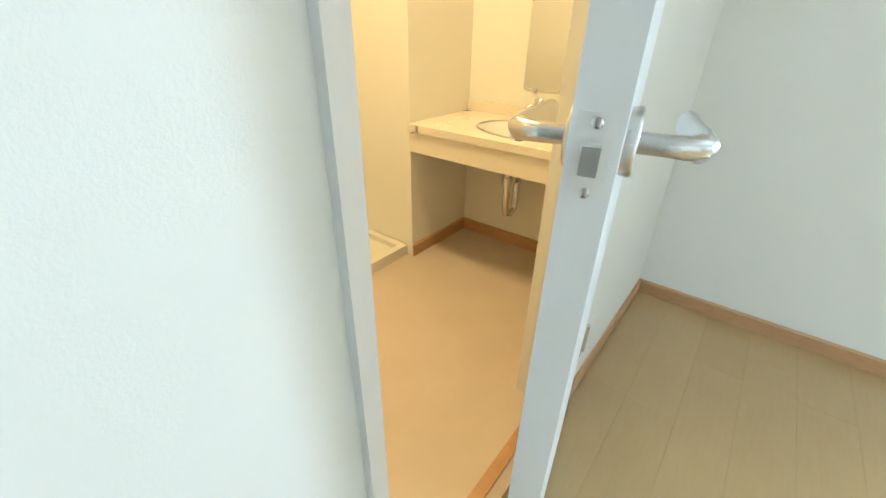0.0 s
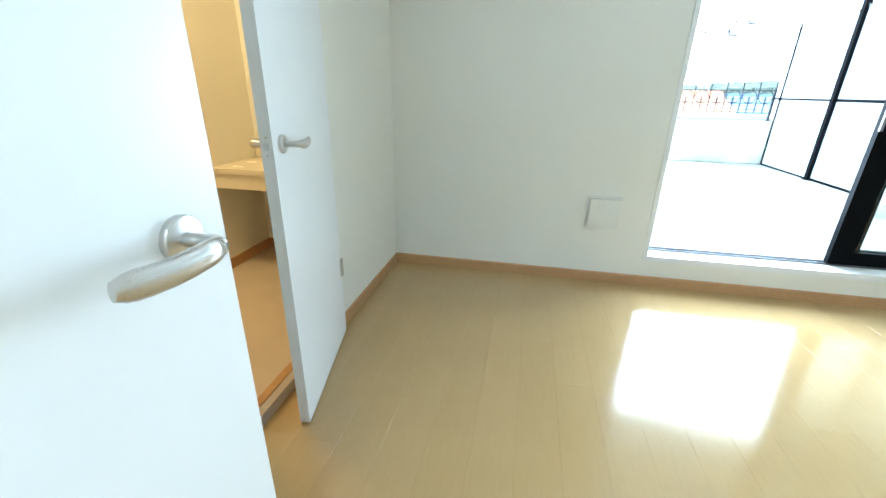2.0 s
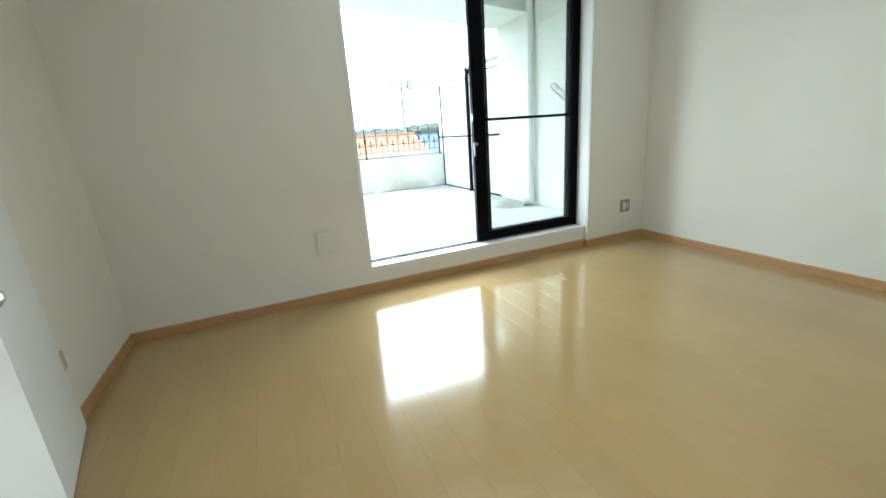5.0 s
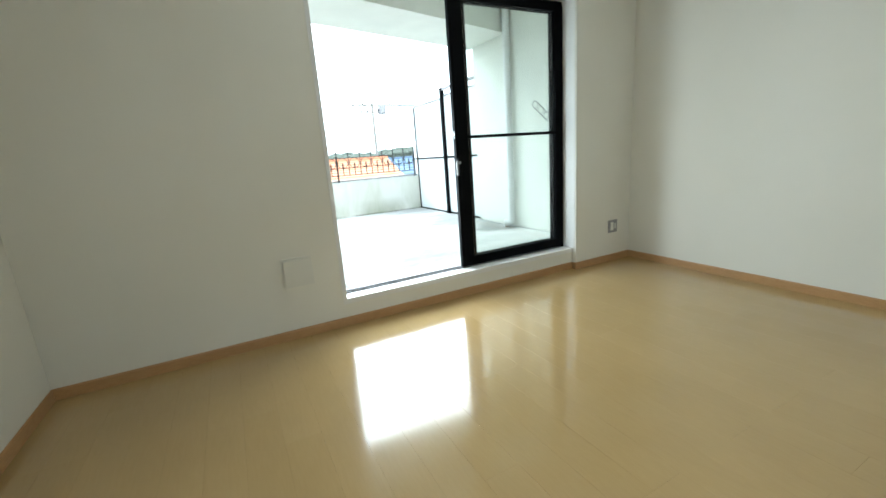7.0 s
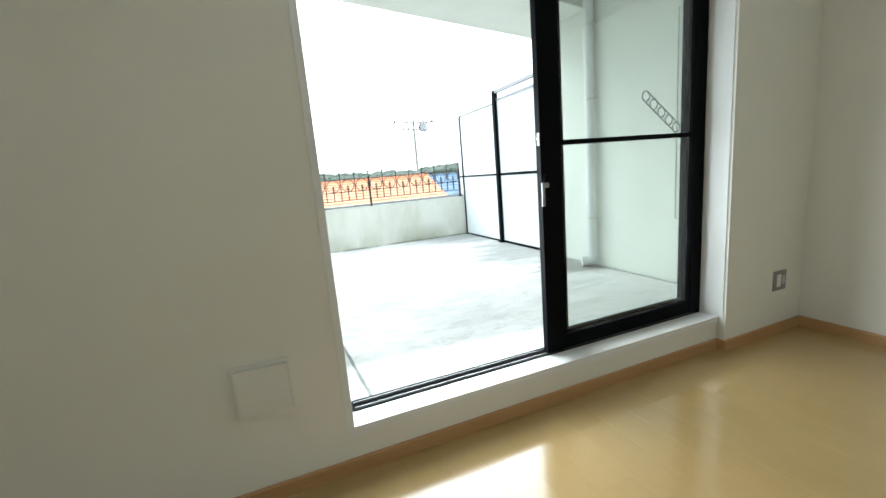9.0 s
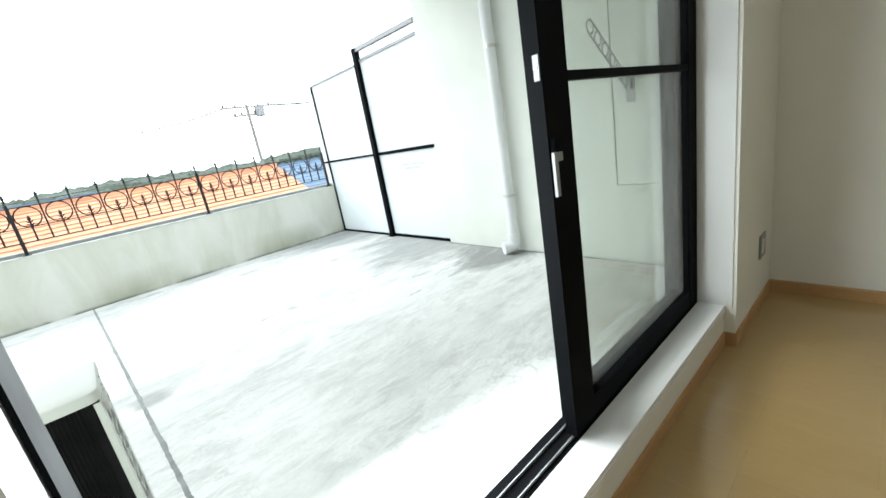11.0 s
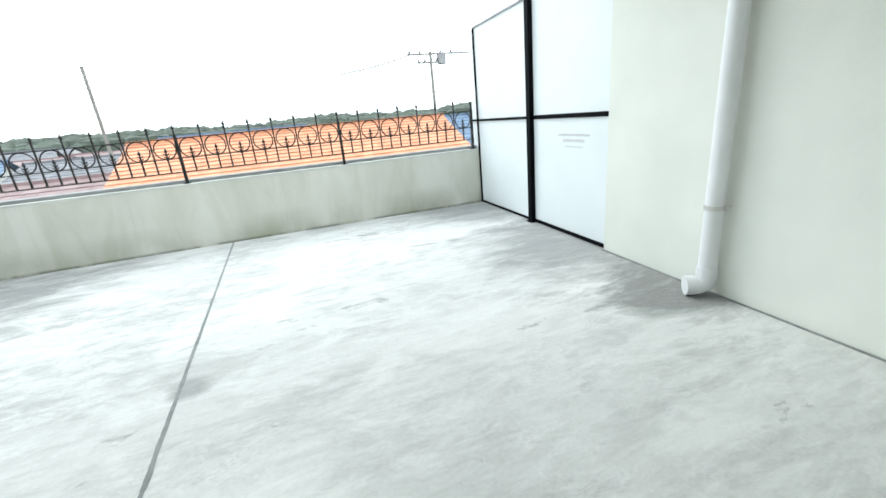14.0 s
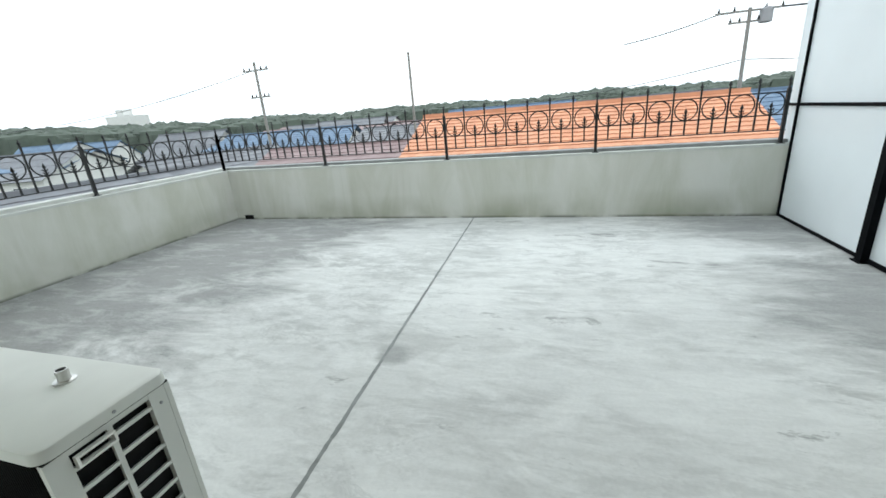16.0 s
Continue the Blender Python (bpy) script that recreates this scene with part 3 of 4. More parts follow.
def door(name, x, y, rz, width, label, handle_sides=(1, -1), back=0.065):
    """A flush door leaf hinged at the origin, running along -y... turned by rz; free edge carries the latch plate."""
    root = thing(name, x, y, 0.008, label, "door", rz=rz)
    bm = bmesh.new()
    box_bm(bm, -0.0175, -width, 0, 0.0175, 0, DH - 0.014)
    bevel_bm(bm, 0.0012)
    part("door_leaf", bm, M_DOOR, root, smooth=True)
    z = 0.985
    for s in handle_sides:
        lever_handle(root, 0, s, z=z)
    for o in list(root.children):
        if o.name.split(".")[0] in ("rose", "neck", "lever"):
            # the handle is shaped at the hinge side and moved to the free edge, pointing back to the hinge
            o.matrix_basis = pose(0, -width + back, 0) @ Matrix.Diagonal((1, -1, 1, 1))
    bm = bmesh.new()
    box_bm(bm, -0.0115, -width - 0.0008, z - 0.031, 0.0115, -width + 0.001, z + 0.031)
    part("latch_plate", bm, M_PLATE, root, "brushed steel latch plate")
    bm = bmesh.new()
    box_bm(bm, -0.006, -width - 0.009, z - 0.010, 0.006, -width, z + 0.010)
    bevel_bm(bm, 0.003)
    part("latch_bolt", bm, M_CHROME, root)
    for dz in (-0.024, 0.024):
        lathe("screw", [(0.004, 0), (0.004, 0.0012), (0.002, 0.0018)], pose(0, -width - 0.0008, z + dz, 90, 0, 0), M_CHROME, root, 10)
    for hz in (0.30, 1.72):
        tube("hinge_barrel", [(0.0205, 0.006, hz), (0.0205, 0.006, hz + 0.085)], 0.0065, M_STEEL, root, 12)
        bm = bmesh.new()
        box_bm(bm, 0.0172, -0.022, hz, 0.0192, 0.004, hz + 0.085)
        part("hinge_leaf", bm, M_STEEL, root)
    return root


door("washroom_door", 0.018, D1 - 0.026, 12.5, 0.620, "white flush washroom door standing ajar, with a brushed steel lever handle")
door("entrance_door", 0.49, YB + 0.005, 180.0, 0.795, "white flush entrance door standing wide open, with a brushed steel lever handle")

# ---- things on the window wall ----


def vent_cover():
    x0, x1, z0, z1 = 1.243, 1.440, 0.363, 0.560
    root = thing("air_vent_cover", (x0 + x1) / 2, 0, z0, "square ivory plastic air vent cover low on the wall", "vent")
    bpy.context.view_layer.update()
    bm = bmesh.new()
    box_bm(bm, x0, -0.009, z0, x1, -0.0005, z1)
    bevel_bm(bm, 0.003)
    local(part("vent_frame", bm, M_PLASTIC, smooth=True), root)
    local(box("vent_core", x0 + 0.03, -0.017, z0 + 0.03, x1 - 0.03, -0.009, z1 - 0.03, M_PLASTIC), root)
    bm = bmesh.new()
    box_bm(bm, x0 + 0.014, -0.030, z0 + 0.010, x1 - 0.006, -0.017, z1 - 0.012)
    bevel_bm(bm, 0.005)
    local(part("vent_plate", bm, M_PLASTIC, smooth=True), root)


def outlet():
    x0, x1, z0, z1 = 4.245, 4.365, 0.285, 0.408
    root = thing("wall_outlet", (x0 + x1) / 2, JOG, z0, "grey square wall outlet plate with a white insert above the baseboard", "outlet")
    bpy.context.view_layer.update()
    bm = bmesh.new()
    box_bm(bm, x0, JOG - 0.008, z0, x1, JOG - 0.0005, z1)
    bevel_bm(bm, 0.003)
    local(part("plate", bm, M_GREYMETAL, smooth=True), root)
    bm = bmesh.new()
    box_bm(bm, x0 + 0.028, JOG - 0.0105, z0 + 0.022, x0 + 0.066, JOG - 0.008, z1 - 0.022)
    bevel_bm(bm, 0.001)
    local(part("insert", bm, M_PLASTIC, None, "white plastic insert"), root)
    bm = bmesh.new()
    box_bm(bm, x0 + 0.078, JOG - 0.0105, z0 + 0.035, x0 + 0.104, JOG - 0.008, z1 - 0.035)
    local(part("socket", bm, M_COPING), root)


vent_cover()
outlet()

# ---- washroom ----


def vanity():
    root = thing("washbasin_counter", -0.55, -0.3, WF, "cream washbasin counter with an inset oval basin, chrome tap and pipe", "washbasin")
    bpy.context.view_layer.update()
    zt = 0.705
    cx, cy, rx, ry = -0.50, -0.285, 0.235, 0.165
    n = 36
    bm = bmesh.new()
    x0, x1, y0, y1 = -0.958, -TH - 0.003, -0.52, -0.064
    ring = [bm.verts.new((cx + rx * math.cos(2 * math.pi * k / n), cy + ry * math.sin(2 * math.pi * k / n), zt)) for k in range(n)]

    def rim(a):
        c, s = math.cos(a), math.sin(a)
        f = min(((x1 if c > 0 else x0) - cx) / c if abs(c) > 1e-6 else 9, ((y1 if s > 0 else y0) - cy) / s if abs(s) > 1e-6 else 9)
        return cx + c * f, cy + s * f

    angles = sorted([2 * math.pi * k / n for k in range(n)])
    out = [bm.verts.new((*rim(a), zt)) for a in angles]
    for k in range(n):
        j = (k + 1) % n
        bm.faces.new((ring[k], out[k], out[j], ring[j]))
    low = [bm.verts.new((v.co.x, v.co.y, zt - 0.03)) for v in out]
    for k in range(n):
        j = (k + 1) % n
        bm.faces.new((out[k], low[k], low[j], out[j]))
    local(part("countertop", bm, M_COUNTER), root)
    local(box("countertop_corner", x0, y0, zt - 0.03, x0 + 0.06, y0 + 0.05, zt - 0.0006, M_COUNTER), root)
    local(box("apron", x0, y0 + 0.012, 0.585, x1, y0 + 0.030, zt - 0.03, M_COUNTER, None, 0.002), root)
    local(box("upstand", x0, y1 - 0.014, zt + 0.0005, x1, y1, zt + 0.05, M_COUNTER, None, 0.002), root)
    bm = bmesh.new()
    prev = ring2 = None
    for f, d in ((1.0, 0.0), (0.97, -0.004), (0.9, -0.05), (0.7, -0.10), (0.35, -0.125), (0.06, -0.13)):
        ring2 = [bm.verts.new((cx + rx * f * math.cos(2 * math.pi * k / n), cy + ry * f * math.sin(2 * math.pi * k / n), zt + d)) for k in range(n)]
        if prev:
            for k in range(n):
                j = (k + 1) % n
                bm.faces.new((prev[k], prev[j], ring2[j], ring2[k]))
        prev = ring2
    bm.faces.new(prev)
    local(part("basin", bm, M_WHITE, smooth=True), root)
    pts = [(cx + rx * math.cos(2 * math.pi * k / 48), cy + ry * math.sin(2 * math.pi * k / 48), zt + 0.001) for k in range(49)]
    local(tube("basin_rim", pts, 0.0045, M_STEEL, None, 8, "thin metal basin rim"), root)
    t = (-0.56, -0.115, zt)
    local(lathe("tap_body", [(0.022, 0), (0.022, 0.012), (0.016, 0.02), (0.016, 0.065), (0.021, 0.072), (0.021, 0.095), (0.012, 0.10)], pose(*t), M_CHROME, None, 24), root)
    local(tube("tap_spout", [(t[0], t[1], zt + 0.05), (t[0], t[1] - 0.05, zt + 0.075), (t[0], t[1] - 0.10, zt + 0.07), (t[0], t[1] - 0.115, zt + 0.055)], 0.010, M_CHROME, None, 14), root)
    local(tube("drain_pipe", [(-0.60, -0.25, 0.60), (-0.60, -0.25, 0.34), (-0.60, -0.235, 0.30), (-0.60, -0.20, 0.285), (-0.60, -0.165, 0.30), (-0.60, -0.155, 0.34), (-0.60, -0.155, 0.42), (-0.60, -0.14, 0.44), (-0.60, -0.062, 0.44)], 0.016, M_CHROME, None, 16, "bent chrome drain pipe"), root)
    local(lathe("drain_nut", [(0.022, 0), (0.022, 0.03), (0.018, 0.032)], pose(-0.60, -0.25, 0.45), M_CHROME, None, 16), root)


vanity()
mir = thing("washroom_mirror", -0.40, -0.062, 0.83, "frameless wall mirror above the washbasin", "mirror")
bpy.context.view_layer.update()
local(box("mirror_glass", -0.665, -0.0665, 0.83, -0.16, -0.0615, 1.75, M_MIRROR, None, 0.001), mir)
local(box("mirror_clip", -0.62, -0.070, 0.822, -0.60, -0.061, 0.836, M_CHROME, None, 0.001), mir)


def washing_pan():
    x0, x1, y0, y1 = -1.655, -0.99, -1.14, -0.505
    root = thing("washing_machine_pan", -1.3, -0.82, WF, "cream plastic drip pan for a washing machine on the washroom floor", "washing machine pan")
    bpy.context.view_layer.update()
    bm = bmesh.new()
    e = 0.035
    box_bm(bm, x0 + e, y0 + e, WF, x1 - e, y1 - e, WF + 0.027)
    box_bm(bm, x0, y0, WF, x0 + e, y1, WF + 0.055)
    box_bm(bm, x1 - e, y0, WF, x1, y1, WF + 0.055)
    box_bm(bm, x0 + e, y0, WF, x1 - e, y0 + e, WF + 0.055)
    box_bm(bm, x0 + e, y1 - e, WF, x1 - e, y1, WF + 0.055)
    bevel_bm(bm, 0.0015)
    local(part("pan_tray", bm, M_PAN), root)
    local(lathe("pan_drain", [(0.045, 0), (0.045, 0.008), (0.036, 0.010), (0.030, 0.006)], pose(-1.18, -0.68, WF + 0.027), M_PAN, None, 24), root)
    local(tube("drain_elbow", [(-1.18, -0.68, WF + 0.032), (-1.18, -0.68, WF + 0.060), (-1.165, -0.69, WF + 0.068)], 0.010, M_GREYMETAL, None, 10), root)


washing_pan()

# ---- terrace ----
JX0, JY0, JX1, JY1 = 1.78, 0.22, 1.575, YP


def terrace_slab():
    """The floor as two slabs with the filled joint between them."""
    g = 0.007
    for outline in ([(XL - 0.3, 0.22), (JX0 - g, JY0), (JX1 - g, JY1), (JX1 - g, YP + 0.1), (XL - 0.3, YP + 0.1)],
                    [(JX0 + g, JY0), (XP + 0.3, 0.22), (XP + 0.3, YP + 0.1), (JX1 + g, YP + 0.1), (JX1 + g, JY1)]):
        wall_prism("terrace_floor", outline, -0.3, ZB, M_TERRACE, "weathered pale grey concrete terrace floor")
    n = 260
    bm = bmesh.new()
    rng = random.Random(5)
    wide = lambda y, side: 0.0065 + 0.006 * max(0.0, noise.noise(Vector((y * 7, side, 0)))) + 0.0035 * rng.random()
    left, right = [], []
    for k in range(n + 1):
        f = k / n
        x, y = JX0 + (JX1 - JX0) * f, JY0 + (JY1 - JY0) * f
        left.append(bm.verts.new((x - wide(y, 0), y, ZB + 0.001)))
        right.append(bm.verts.new((x + wide(y, 9), y, ZB + 0.001)))
    for k in range(n):
        bm.faces.new((left[k], right[k], right[k + 1], left[k + 1]))
    ob = part("terrace_joint", bm, M_GROOVE)
    structure(ob, "dark filled joint across the terrace floor")


terrace_slab()
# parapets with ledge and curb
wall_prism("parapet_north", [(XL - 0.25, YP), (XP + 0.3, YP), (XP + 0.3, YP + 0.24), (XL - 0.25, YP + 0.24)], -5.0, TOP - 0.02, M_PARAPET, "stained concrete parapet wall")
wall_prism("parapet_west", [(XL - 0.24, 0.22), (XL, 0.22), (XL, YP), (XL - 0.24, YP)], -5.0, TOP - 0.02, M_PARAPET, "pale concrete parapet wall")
structure(box("coping", XL - 0.25, YP - 0.004, TOP - 0.02, XP + 0.3, YP + 0.25, TOP, M_COPING, bevel=0.004))
structure(box("coping", XL - 0.25, 0.22, TOP - 0.02, XL + 0.004, YP - 0.004, TOP, M_COPING, bevel=0.004))
structure(box("coping_curb", XL - 0.25, YP + 0.075, TOP, XP + 0.3, YP + 0.22, TOP + 0.030, M_CURB, bevel=0.006))
structure(box("coping_curb", XL - 0.22, 0.22, TOP, XL - 0.075, YP + 0.075, TOP + 0.030, M_COPING, bevel=0.006))
# drain opening at the foot of the wall
drain = thing("scupper_drain", XL + 0.19, YP, ZB, "small black rectangular drain opening at the foot of the parapet", "drain")
bpy.context.view_layer.update()
local(box("drain_frame", XL + 0.125, YP - 0.012, ZB + 0.002, XL + 0.255, YP - 0.0005, ZB + 0.058, M_IRON, None, 0.003), drain)
local(box("drain_grate", XL + 0.135, YP - 0.014, ZB + 0.010, XL + 0.245, YP - 0.0125, ZB + 0.050, M_DARK), drain)

# building walls outside
structure(box("outer_wall", XL - 0.3, 0.2205, -5, WX0 + 0.0, 0.24, 3.2, M_EXT))
structure(box("outer_wall", WX0, 0.2205, -5, WX1, 0.24, ZB + 0.03, M_EXT))
structure(box("outer_wall", WX0, 0.2205, WZ1 + 0.01, WX1, 0.24, 3.2, M_EXT))
structure(box("outer_wall", WX1, 0.2205, -5, 4.9, 0.24, 3.2, M_EXT))
XW = 4.40
wall_prism("fin_wall", [(XW, 0.24), (4.75, 0.24), (4.75, 2.50), (XW + 0.01, 2.50)], -5, 3.2, M_EXT, "pale plastered side wall of the terrace")
structure(box("wall_foot_gap", XW - 0.014, 0.24, ZB, XW - 0.001, 2.50, ZB + 0.004, M_GROOVE))
structure(box("balcony_slab_above", -2.6, 0.24, 2.95, 4.75, 2.4, 3.1, M_EXT), "pale underside of the balcony above")
SL = 0.27
beam_in, beam_out = (lambda x: 1.05 + SL * (x - 1.88)), (lambda x: 1.93 + SL * (x - 2.03))
wall_prism("overhead_beam", [(-1.2, beam_in(-1.2)), (XW + 0.006, beam_in(XW)), (XW + 0.006, beam_out(XW)), (-1.2, beam_out(-1.2))], 2.58, 3.2, M_EXT, "pale concrete beam over the terrace")


def partition():
    """Board partition towards the next terrace: black frame, posts and white boards."""
    root = thing("terrace_partition", XP, 3.6, ZB, "white board partition in a black steel frame between terraces", "partition")
    bpy.context.view_layer.update()
    y0, ym, y1 = 2.50, 3.52, YP
    top_far, top_near, mid, bot = 2.075, 2.10, 1.105, ZB + 0.01

    def b(name, *a, **k):
        return local(box(name, *a, **k), root)

    b("board", XP + 0.014, ym + 0.03, bot + 0.012, XP + 0.022, y1 + 0.16, mid - 0.010, M_PANEL)
    b("board", XP + 0.014, ym + 0.03, mid + 0.010, XP + 0.022, y1 + 0.16, top_far - 0.01, M_PANEL)
    b("board", XP + 0.014, y0, bot + 0.012, XP + 0.022, ym - 0.03, mid - 0.012, M_PANEL)
    b("board", XP + 0.014, y0, mid + 0.012, XP + 0.022, ym - 0.03, top_near - 0.012, M_PANEL)
    b("post", XP - 0.030, ym - 0.030, ZB + 0.006, XP + 0.030, ym + 0.030, 2.225, M_BLACK, bevel=0.004)
    b("post_foot", XP - 0.046, ym - 0.046, ZB, XP + 0.046, ym + 0.046, ZB + 0.008, M_BLACK, bevel=0.002)
    b("top_rail", XP - 0.022, y0, 2.185, XP + 0.022, ym - 0.030, 2.225, M_GREYMETAL, bevel=0.003)
    b("rail", XP + 0.001, y0, top_near - 0.012, XP + 0.034, ym - 0.030, top_near + 0.014, M_GREYMETAL, bevel=0.002)
    b("rail", XP + 0.001, y0, mid - 0.017, XP + 0.034, ym - 0.030, mid + 0.017, M_BLACK, bevel=0.002)
    b("rail", XP + 0.001, y0, bot - 0.006, XP + 0.034, ym - 0.030, bot + 0.022, M_BLACK, bevel=0.002)
    b("rail", XP + 0.001, ym + 0.030, mid - 0.012, XP + 0.034, y1 + 0.16, mid + 0.012, M_BLACK, bevel=0.002)
    b("rail", XP + 0.001, ym + 0.030, top_far - 0.008, XP + 0.034, y1 + 0.0, top_far + 0.008, M_GREYMETAL, bevel=0.002)
    b("rail", XP + 0.001, ym + 0.030, bot - 0.006, XP + 0.034, y1 - 0.002, bot + 0.014, M_BLACK, bevel=0.002)
    b("edge_bar", XP - 0.004, y1 - 0.020, bot, XP + 0.013, y1 - 0.004, top_far, M_BLACK, bevel=0.002)
    # faded notice printed on the near lower board: three unreadable lines
    bm = bmesh.new()
    rng = random.Random(3)
    for z, ya, yb, h in ((0.958, 2.72, 3.10, 0.020), (0.915, 2.78, 3.04, 0.026), (0.868, 2.80, 3.03, 0.012)):
        y = ya
        while y < yb:
            w = rng.uniform(0.012, 0.022)
            box_bm(bm, XP + 0.0125, y, z - h / 2 * rng.uniform(0.6, 1), XP + 0.0138, y + w * 0.7, z + h / 2 * rng.uniform(0.6, 1))
            y += w
    local(part("notice_lettering", bm, M_INK, None, "faded grey lines of unreadable lettering"), root)


partition()


def rain_pipe():
    x, y, r = 4.345, 1.625, 0.044
    root = thing("rain_pipe", x, y, ZB, "white plastic rain pipe with metal clamps on the terrace wall", "pipe")
    bpy.context.view_layer.update()
    local(tube("pipe", [(x, y, 0.22), (x, y, 2.95)], r, M_PIPE, None, 28), root)
    local(tube("elbow", [(x, y, 0.30), (x, y, 0.235), (x - 0.006, y + 0.004, 0.205), (x - 0.03, y + 0.02, 0.190), (x - 0.07, y + 0.045, 0.188)], r + 0.006, M_PIPE, None, 28), root)
    local(tube("elbow_collar", [(x - 0.045, y + 0.029, 0.189), (x - 0.085, y + 0.053, 0.188)], r + 0.009, M_PIPE, None, 28), root)
    for z in (0.625, 1.75, 2.40):
        bm = bmesh.new()
        rings = [[bm.verts.new((x + rr * math.cos(a), y + rr * math.sin(a), z + h)) for a in (2 * math.pi * k / 28 for k in range(28))] for rr, h in ((r + 0.001, -0.012), (r + 0.004, -0.012), (r + 0.004, 0.012), (r + 0.001, 0.012))]
        for a, b in zip(rings, rings[1:] + rings[:1]):
            for k in range(28):
                bm.faces.new((a[k], a[(k + 1) % 28], b[(k + 1) % 28], b[k]))
        bmesh.ops.recalc_face_normals(bm, faces=bm.faces)
        local(part("clamp", bm, M_STEEL, smooth=True), root)
        local(box("clamp_arm", x + r * 0.6, y - 0.05, z - 0.005, XW, y - 0.038, z + 0.005, M_STEEL, None, 0.001), root)
        local(box("clamp_lug", x + 0.005, y - 0.062, z - 0.010, x + 0.028, y - 0.040, z + 0.010, M_STEEL, None, 0.002), root)


rain_pipe()


def ring_arm():
    """Hinged laundry-pole arm: a flat bar with a row of rings, folded against the wall plate."""
    root = thing("laundry_pole_bracket", XW, 0.64, 1.30, "grey metal laundry pole arm with a row of round holes", "laundry bracket")
    bpy.context.view_layer.update()
    a, b = Vector((4.33, 0.62, 1.285)), Vector((3.905, 0.625, 1.60))
    d = (b - a).normalized()
    up = Vector((0, 1, 0)).cross(d).normalized()
    bm = bmesh.new()
    n, R, r = 5, 0.034, 0.0045
    L = (b - a).length
    for k in range(n + 1):
        c = a + d * (0.04 + (L - 0.075) * k / n)
        ring = [c + d * R * math.cos(t) + up * R * math.sin(t) for t in (2 * math.pi * j / 18 for j in range(19))]
        tube_bm(bm, ring, r, 6, caps=False)
    for s in (1, -1):
        tube_bm(bm, [a + up * R * s, b - d * 0.035 + up * R * s], r, 6)
    bmesh.ops.recalc_face_normals(bm, faces=bm.faces)
    local(part("ring_bar", bm, M_GREYMETAL, smooth=True), root)
    local(box("wall_plate", XW - 0.028, 0.60, 1.18, XW, 0.65, 1.36, M_GREYMETAL, None, 0.003), root)
    local(box("pivot_block", XW - 0.062, 0.608, 1.255, XW - 0.028, 0.640, 1.31, M_GREYMETAL, None, 0.004), root)


ring_arm()


def service_door():
    root = thing("wall_hatch", XW, 0.60, 0.66, "tall plaster-coloured hatch set in the plaster side wall", "hatch")
    bpy.context.view_layer.update()
    local(box("hatch_frame", XW - 0.004, 0.36, 0.655, XW, 0.76, 2.24, M_EXT), root)
    for za, zb, ya, yb in ((0.655, 0.675, 0.36, 0.76), (2.22, 2.24, 0.36, 0.76), (0.675, 2.22, 0.36, 0.38), (0.675, 2.22, 0.74, 0.76)):
        local(box("frame_bar", XW - 0.022, ya, za, XW - 0.004, yb, zb, M_EXT, None, 0.002), root)
    local(box("hatch_leaf", XW - 0.016, 0.386, 0.681, XW - 0.0042, 0.734, 2.214, M_EXT, None, 0.002), root)


service_door()


